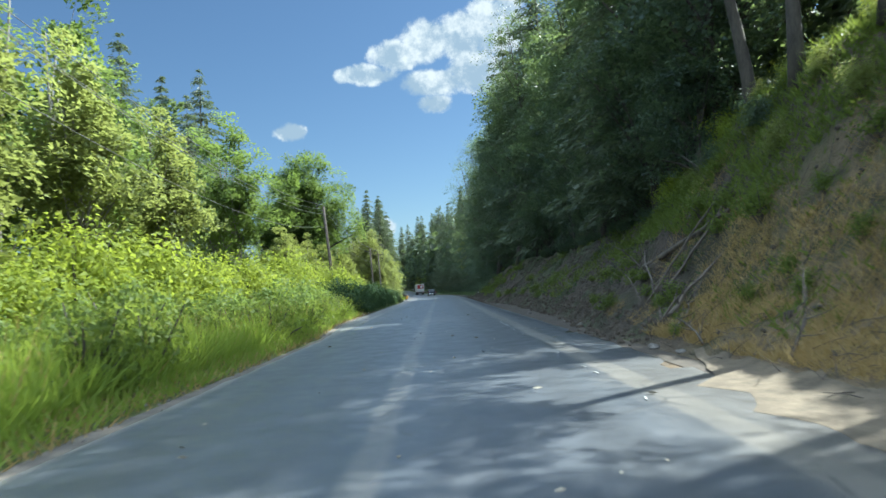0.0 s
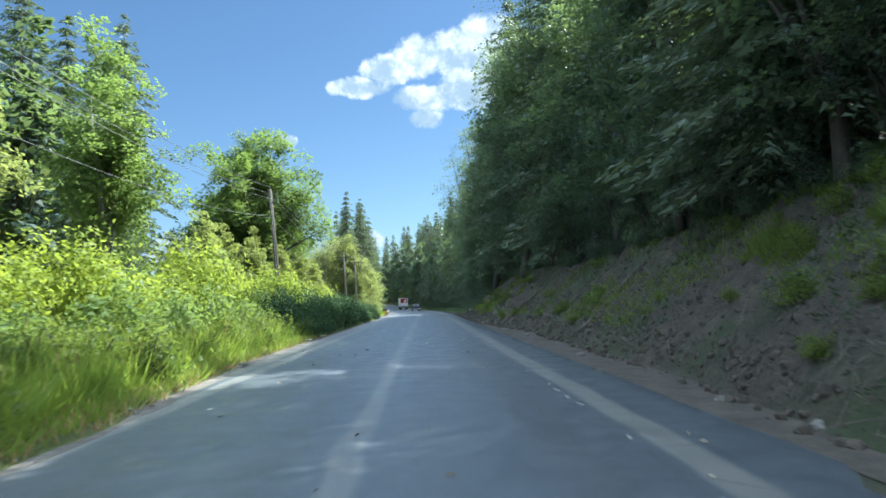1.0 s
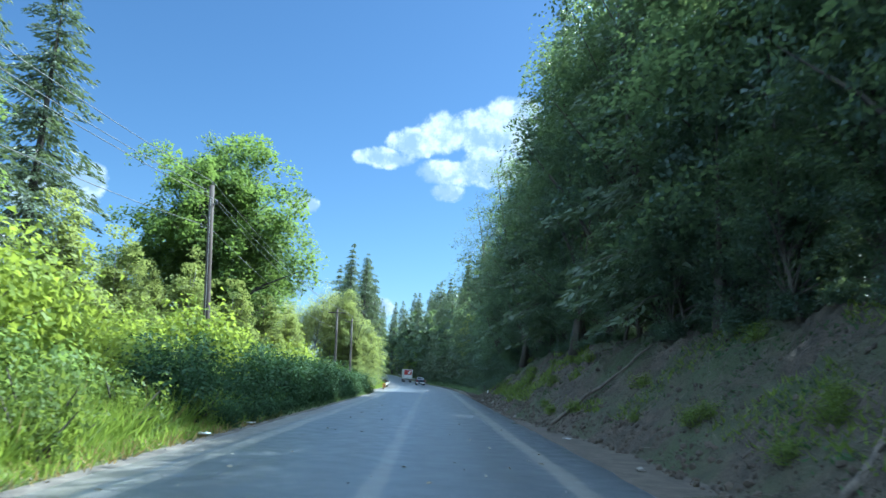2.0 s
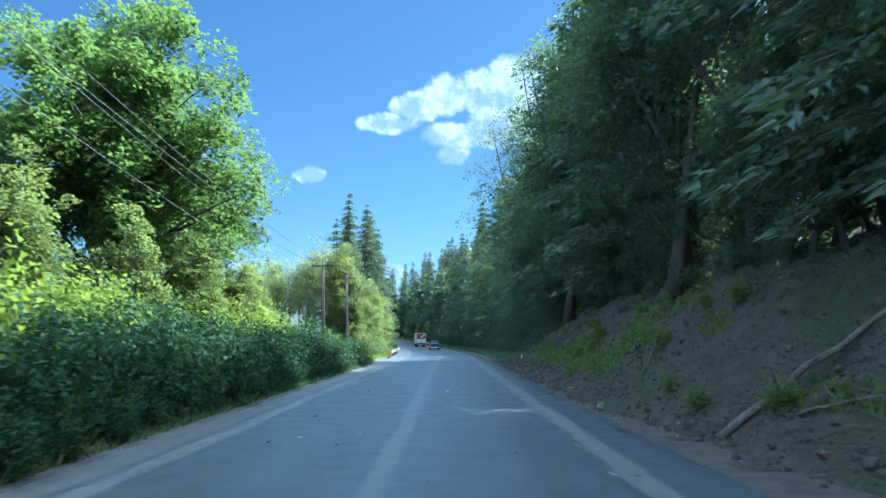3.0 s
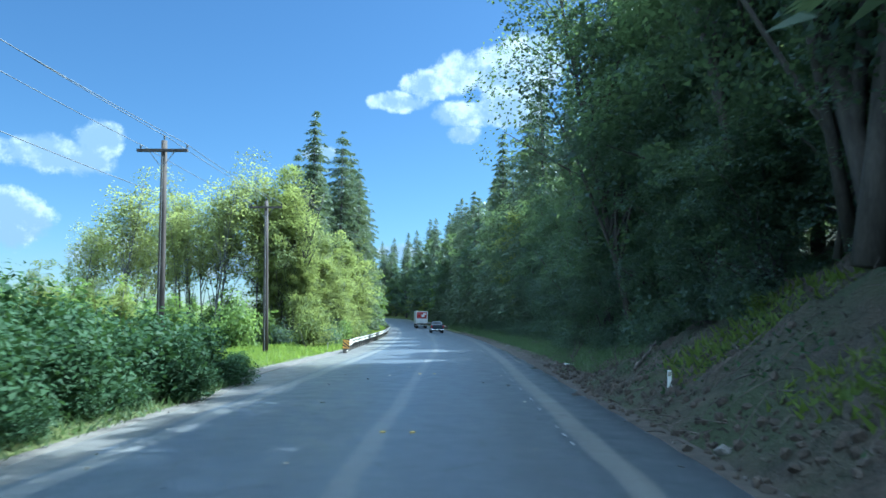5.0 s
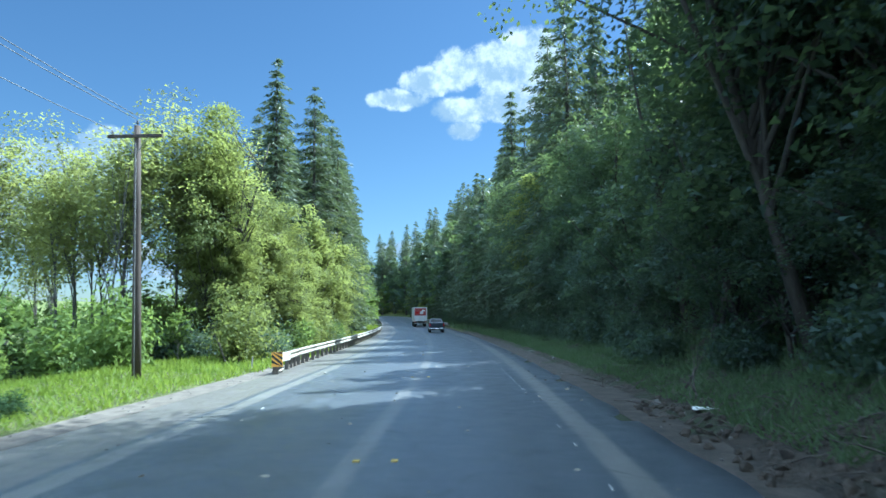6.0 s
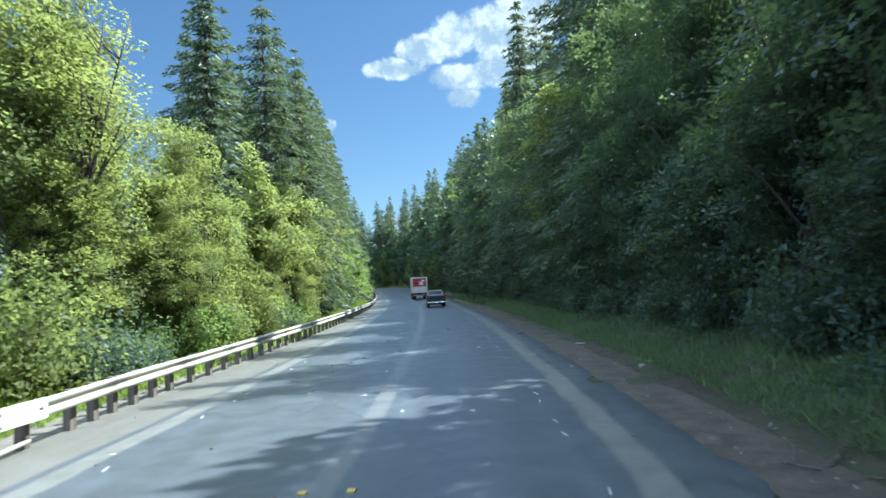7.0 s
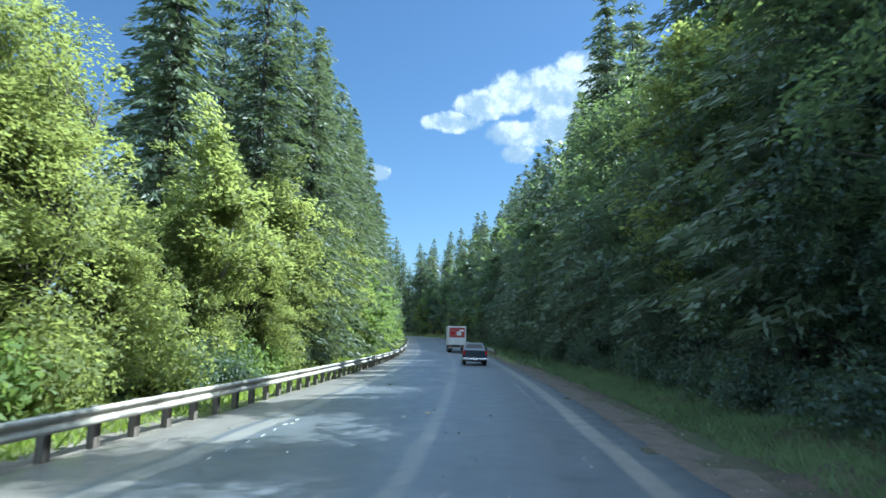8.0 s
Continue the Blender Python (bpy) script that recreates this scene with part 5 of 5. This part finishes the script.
def crumpled_sheet(name, label, x, y, sx, sy, mat, seed):
    """A flattened scrap, bent and creased."""
    bm = bmesh.new()
    bmesh.ops.create_grid(bm, x_segments=7, y_segments=5, size=0.5)
    for v in bm.verts:
        v.co = Vector((v.co.x * sx, v.co.y * sy, 0.10 * (1 + noise.noise((v.co.x * 5 + seed, v.co.y * 5, 0))) * min(sx, sy)))
    bmesh.ops.solidify(bm, geom=list(bm.faces), thickness=0.012)
    ob = thing(name, label, "litter", pose(x, y, max(0.0, height(x, y)) + 0.03, 0, 0, seed * 40))
    part("sheet", bm, mat, ob)


crumpled_sheet("plastic_scrap", "torn red plastic scrap on the gravel edge", -6.75, 38.6, 0.6, 0.2, M_RED, 1)
crumpled_sheet("rubber_scrap", "black torn tyre scrap on the gravel edge", -6.35, 39.6, 0.8, 0.26, M_RUBBER, 2)
crumpled_sheet("paper_bag", "crumpled white bag on the road's edge", -7.0, 54.3, 0.55, 0.42, M_WHITE, 3)
crumpled_sheet("plastic_bag", "crumpled white plastic bag on the bank's foot", 4.95, 115.4, 0.5, 0.4, M_WHITE, 4)
crumpled_sheet("paper_scrap", "flattened pale paper on the dirt shoulder", 4.15, 58.4, 0.32, 0.25, M_MARK, 6)
crumpled_sheet("paper_scrap", "flattened pale paper on the dirt shoulder", 4.9, 134.6, 0.32, 0.2, M_MARK, 7)
crumpled_sheet("paper_scrap", "flattened pale paper on the dirt shoulder", 4.1, 140.2, 0.3, 0.2, M_MARK, 8)
crumpled_sheet("plastic_bottle_scrap", "flattened white scrap by the brambles", -6.9, 59.0, 0.35, 0.3, M_WHITE, 9)


# ---- stuff nobody could count ----
def on_bank(n, y0, y1, d0, d1, seed):
    """Places on the cut side, d metres beyond the bank's foot."""
    r = np.random.default_rng(seed)
    out = []
    for y, d in zip(r.uniform(y0, y1, n), r.uniform(d0, d1, n)):
        x = middle(y) + toe(y) + d
        out.append((x, y, height(x, y)))
    return np.array(out), r


def on_verge(n, y0, y1, d0, d1, seed, bias=1.0):
    r = np.random.default_rng(seed)
    out = []
    for y, d in zip(r.uniform(y0, y1, n), d0 + (d1 - d0) * r.random(n) ** bias):
        x = middle(y) - left_edge(y) - d
        out.append((x, y, height(x, y)))
    return np.array(out), r


def blades(name, label, places, r, h0, h1, width, mat, lean=0.62, category="grass"):
    n = len(places)
    patch = np.array([0.65 + 0.7 * (0.5 + 0.5 * noise.noise((p[0] * .45, p[1] * .45, 2))) for p in places])
    h = (h0 + (h1 - h0) * r.random(n)) * patch
    ax = unit(np.stack([r.normal(size=n) * lean, r.normal(size=n) * lean, np.ones(n)], 1))
    me = leaf_mesh(name, places + ax * h[:, None] * 0.45, ax, h, width * (0.6 + 0.8 * r.random(n)), mat, r, 0.1)
    ob = new(name, me)
    return tagged(ob, label, category, kind="stuff")


p, r = on_verge(9000, -4, 64, 0.15, 1.6, 41)
blades("verge_grass", "short yellow-green grass along the road's edge", p, r, 0.25, 0.6, 0.04, M_GRASS)
p, r = on_verge(46000, -4, 66, 0.9, 7.5, 42, 1.15)
blades("tall_grass", "tall bright green meadow grass on the verge", p, r, 0.65, 1.35, 0.05, M_GRASS)
p, r = on_verge(2600, -4, 64, 1.0, 6.0, 143)
blades("seeding_grass", "pale seed heads among the tall grass", p, r, 0.8, 1.5, 0.03, M_GRASS_DRY, 0.4)
p, r = on_verge(3500, -4, 64, 0.0, 0.9, 43)
blades("dry_grass", "dry straw-coloured grass at the asphalt's edge", p, r, 0.12, 0.4, 0.03, M_GRASS_DRY)
p, r = on_verge(7000, 60, 112, 0.0, 2.0, 144)
blades("verge_grass", "short grass before the brambles", p, r, 0.12, 0.4, 0.04, M_GRASS_SHADE)
p, r = on_verge(15000, 108, 140, 0.6, 8.5, 44)
blades("mown_grass", "low sunlit grass by the utility pole", p, r, 0.15, 0.42, 0.04, M_GRASS)
p, r = on_verge(15000, 128, 235, 0.2, 4.5, 45)
blades("mown_grass", "grass strip behind the guard rail", p, r, 0.22, 0.55, 0.05, M_GRASS)
p, r = on_bank(62000, 110, 185, 0.5, 5.0, 46)
blades("verge_grass", "shaded green grass at the wood's edge", p, r, 0.15, 0.5, 0.026, M_GRASS_SHADE, 0.75)
p, r = on_bank(5000, 183, 300, 0.3, 4.5, 47)
blades("verge_grass", "green grass along the far bend", p, r, 0.3, 0.7, 0.10, M_GRASS_SHADE)
p, r = on_bank(42000, 4, 24, 0.5, 4.8, 48)
keep = np.array([noise.noise((a[0] * .8, a[1] * .6, 6)) + 0.5 * noise.noise((a[0] * 2.1, a[1] * 2.1, 8)) > 0.06 for a in p])
p = p[keep]
blades("dry_grass", "straw-coloured dry weeds on the bank", p, r, 0.08, 0.34, 0.010, M_GRASS_DRY, 0.9)
p, r = on_bank(11000, 58, 104, 0.9, 4.6, 49)
keep = np.array([noise.noise((a[0] * .3, a[1] * .16, 4)) > 0.12 for a in p])
p = p[keep]
blades("bank_grass", "patches of low green weeds on the bank", p, r, 0.15, 0.42, 0.08, M_FERN, 0.7)
p, r = on_bank(26000, 8, 19, 0.3, 3.0, 155)
keep = np.array([noise.noise((a[0] * .9, a[1] * .7, 16)) > -0.12 for a in p])
p = p[keep]
blades("dry_grass", "matted golden dry grass at the bank's foot", p, r, 0.10, 0.36, 0.016, M_GRASS_DRY, 0.8)
p, r = on_bank(44000, 4, 36, 3.0, 7.6, 152)
keep = np.array([noise.noise((a[0] * .5, a[1] * .3, 14)) > -0.12 for a in p])
p = p[keep]
blades("bank_grass", "tangled weeds along the top of the bank", p, r, 0.16, 0.55, 0.05, M_FERN, 0.9)
p, r = on_bank(34000, 20, 112, 0.0, 6.2, 153)
keep = np.array([noise.noise((a[0] * .7, a[1] * .5, 24)) + 0.6 * noise.noise((a[0] * 2.3, a[1] * 1.9, 25)) > -0.10 for a in p])
p = p[keep]
blades("bank_litter", "dead leaves and roots matted over the bank", p, r, 0.05, 0.20, 0.036, M_LITTER, 1.6, "debris")
p, r = on_bank(16000, 20, 112, 0.6, 6.2, 154)
keep = np.array([noise.noise((a[0] * .6, a[1] * .4, 34)) > 0.08 for a in p])
p = p[keep]
blades("bank_creeper", "dark green creeping plants on the bank", p, r, 0.07, 0.22, 0.07, M_LEAF_BRAMBLE, 1.3, "plant")
p, r = on_bank(9000, 12, 60, 0.9, 5.2, 52)
keep = np.array([noise.noise((a[0] * .22, a[1] * .14, 4)) > 0.02 for a in p])
p = p[keep]
blades("bank_grass", "patches of low green weeds on the bank", p, r, 0.14, 0.36, 0.05, M_FERN, 0.8)
for k in range(74):
    y = rnd.uniform(22, 104) if k < 40 else rnd.uniform(6, 34)
    d = rnd.uniform(0.4, 4.6)
    plant(weed, middle(y) + toe(y) + d, y, rnd.uniform(.45, 1.05), rnd.uniform(0, 360), 1.0, "weeds on the bank")
for x, y, s in [(6.1, 14.3, .7), (5.75, 15.9, .6), (6.3, 15.2, .6), (5.3, 20.2, .6), (6.6, 13.2, .6), (7.0, 17.6, 1.0), (7.4, 22.0, 1.2), (6.9, 12.0, .8)]:
    plant(weed, x, y, s, rnd.uniform(0, 360), 1.1, "weeds on the bank", label="sunlit yellow-green weed on the slipped bank")
for k in range(20):
    y = 11 + 0.8 * k + jig(.5)
    plant(bush_lime, middle(y) + toe(y) + rnd.uniform(3.4, 5.8), y, rnd.uniform(.16, .30), rnd.uniform(0, 360), .9, "bright shrubs on the slipped bank", label="bright yellow-green shrub rooted on the slipped bank")
for k in range(30):
    y = 22 + k * 2.8 + jig(1.2)
    plant(under, middle(y) + toe(y) + 5.1 + jig(.5), y, rnd.uniform(.4, .7), rnd.uniform(0, 360), .9, "shrubs along the bank's top")


def sticks(name, label, places, r, l0, l1, rad, mat):
    pieces = []
    for (x, y, z), a, L, t in zip(places, r.uniform(0, 6.28, len(places)), r.uniform(l0, l1, len(places)), r.normal(size=len(places)) * 0.15):
        d = Vector((math.cos(a), math.sin(a) * 0.8, 0))
        q = (x + d.x * L, y + d.y * L)
        e = height(*q)
        a0, b0 = Vector((x, y, z + 0.03)), Vector((q[0], q[1], e + 0.05 + abs(t)))
        pieces.append(tube([a0, a0.lerp(b0, .5) + Vector((0, 0, .03)), b0], [rad, rad * .8, rad * .4], 4, False))
    v, f = join(*pieces)
    return tagged(new(name, mesh_of(name, v, f, mat)), label, "debris", kind="stuff")


def clods(name, label, places, r, r0, r1, mat):
    base = blob(1.0, 3.3, 0.7, 1)
    bv = [v.co.copy() for v in base.verts]
    bf = [tuple(v.index for v in f.verts) for f in base.faces]
    base.free()
    verts, faces = [], []
    for x, y, z in places:
        s = r0 + (r1 - r0) * r.random() ** 2.5
        m = pose(x, y, z + s * 0.3, *(r.uniform(0, 360, 3)))
        o = len(verts)
        verts += [tuple(m @ (v * s)) for v in bv]
        faces += [tuple(i + o for i in q) for q in bf]
    return tagged(new(name, mesh_of(name, verts, faces, mat)), label, "debris", kind="stuff")


p, r = on_bank(1100, 4, 32, 0.0, 5.0, 161)
sticks("bank_twigs", "dense dead twigs on the slipped bank", p, r, 0.15, 0.8, 0.009, M_DEADWOOD)
p, r = on_bank(650, 20, 112, 0.0, 4.6, 61)
sticks("bank_twigs", "dead twigs strewn over the bank", p, r, 0.2, 1.0, 0.011, M_DEADWOOD)
p, r = on_bank(240, 96, 126, -0.2, 2.2, 62)
sticks("bank_twigs", "brushwood heaped at the bank's foot", p, r, 0.25, 0.9, 0.015, M_DEADWOOD)
p, r = on_bank(2300, 18, 118, -0.4, 0.9, 63)
clods("earth_clods", "clods of dark earth at the bank's foot", p, r, 0.02, 0.13, M_SOIL)
p, r = on_bank(1500, 3, 105, 0.4, 4.8, 64)
clods("earth_clods", "loose earth and stones on the bank", p, r, 0.02, 0.13, M_SOIL)
p, r = on_bank(600, 60, 185, -0.75, 0.3, 65)
clods("gravel_stones", "loose gravel on the dirt shoulder", p, r, 0.012, 0.05, M_ROCK)
p, r = on_verge(900, 0, 135, -0.25, 0.4, 66)
clods("gravel_stones", "loose gravel along the asphalt's edge", p, r, 0.012, 0.05, M_ROCK)
r = np.random.default_rng(67)
n = 420
ly, lu = r.uniform(2, 178, n), r.uniform(-4.6, 4.9, n)
p = np.stack([[middle(y) + u for y, u in zip(ly, lu)], ly, np.full(n, 0.012)], 1)
ax = unit(np.stack([r.normal(size=n), r.normal(size=n), np.zeros(n)], 1))
s = r.uniform(0.03, 0.10, n)
tagged(new("leaf_litter", leaf_mesh("leaf_litter", p, ax, s * 1.8, s * 0.6, M_CHAFF, r, 0.02, 4)), "dry leaves and twigs scattered on the asphalt", "debris", kind="stuff")

# soil apron between asphalt and bank, and the gravel edge opposite
apron = strip("gravel_apron", [float(v) for v in np.arange(-30, 240, 0.8)], lambda y: [5.0 + 0.0 * y, 5.3, toe(y) + 0.15 + ragged(y, 3), toe(y) + 0.45 + ragged(y, 3)],
              lambda u, y: -0.045 if u < toe(y) + 0.2 else -0.12, M_DIRT)
tagged(apron, "brown dirt and gravel shoulder at the bank's foot", "shoulder", kind="structure")
def fan_across(y):
    """Offsets across the tongue of sand, which narrows to nothing away from the slip."""
    k = step(10, 17, y)
    far_edge = toe(y) + 0.5 + 0.5 * ragged(y, 6)
    near_edge = 4.5 - 0.7 * noise.noise((y * .9, 3, 1)) - 0.25 * noise.noise((y * 3.1, 3, 1))
    near_edge += (far_edge - 0.1 - near_edge) * k
    w = far_edge - near_edge
    return [near_edge, near_edge + 0.3 * w, near_edge + 0.6 * w, near_edge + 0.85 * w, far_edge, far_edge + 0.45]


fan = strip("sand_fan", [float(v) for v in np.arange(2, 19, 0.4)],
            fan_across,
            lambda u, y: 0.004 - 0.010 * max(0.0, u - 2.0) + 0.014 * step(4.9, 5.2, u) + 0.42 * max(0.0, u - toe(y)) + 0.05 * noise.noise((u * 2, y * 2, 0)) * step(4.8, 5.8, u) - (0.3 if u > toe(y) + 0.75 else 0.0), M_SAND)
tagged(fan, "pale sand slipped from the bank onto the asphalt", "shoulder", kind="structure")
edge = strip("gravel_edge", [float(v) for v in np.arange(-30, 150, 0.8)], lambda y: [-left_edge(y) - 0.45 + ragged(y, 4), -left_edge(y) - 0.2 + ragged(y, 4), -left_edge(y) + 0.5],
             lambda u, y: -0.035 if u > -left_edge(y) - 0.3 else -0.02, M_GRAVEL)
tagged(edge, "pale gravel edge between asphalt and grass", "shoulder", kind="structure")

# ---- road markers ----
def marker_mesh(name, mat, sx, sy):
    bm = boxed(-sx / 2, sx / 2, -sy / 2, sy / 2, -0.005, 0.016, bevel=0.005)
    me = bpy.data.meshes.new(name)
    bm.to_mesh(me)
    bm.free()
    me.materials.append(mat)
    return me


mk_white, mk_yellow = marker_mesh("lane_marker", M_MARK, 0.035, 0.26), marker_mesh("centre_marker", M_YELLOW, 0.10, 0.13)
rm = random.Random(9)
for u, y0, y1, gap in ((3.38, 9.0, 182.0, 0.91), (-3.08, 112.0, 182.0, 0.91)):
    y = y0
    while y < y1:
        if rm.random() < (0.25 if y < 52 else 0.40):
            ob = part("lane_marker", mk_white, None, road)
            ob.matrix_basis = pose(middle(y) + u + rm.uniform(-.03, .03), y, -0.012, 0, 0, heading(y) + rm.uniform(-14, 14))
        y += gap
y = 98.2
while y < 180:
    for u in (0.02, 0.58):
        if rm.random() < 0.75:
            ob = part("centre_marker", mk_yellow, None, road)
            ob.matrix_basis = pose(middle(y) + u, y, 0.002, 0, 0, heading(y))
    y += 13.4
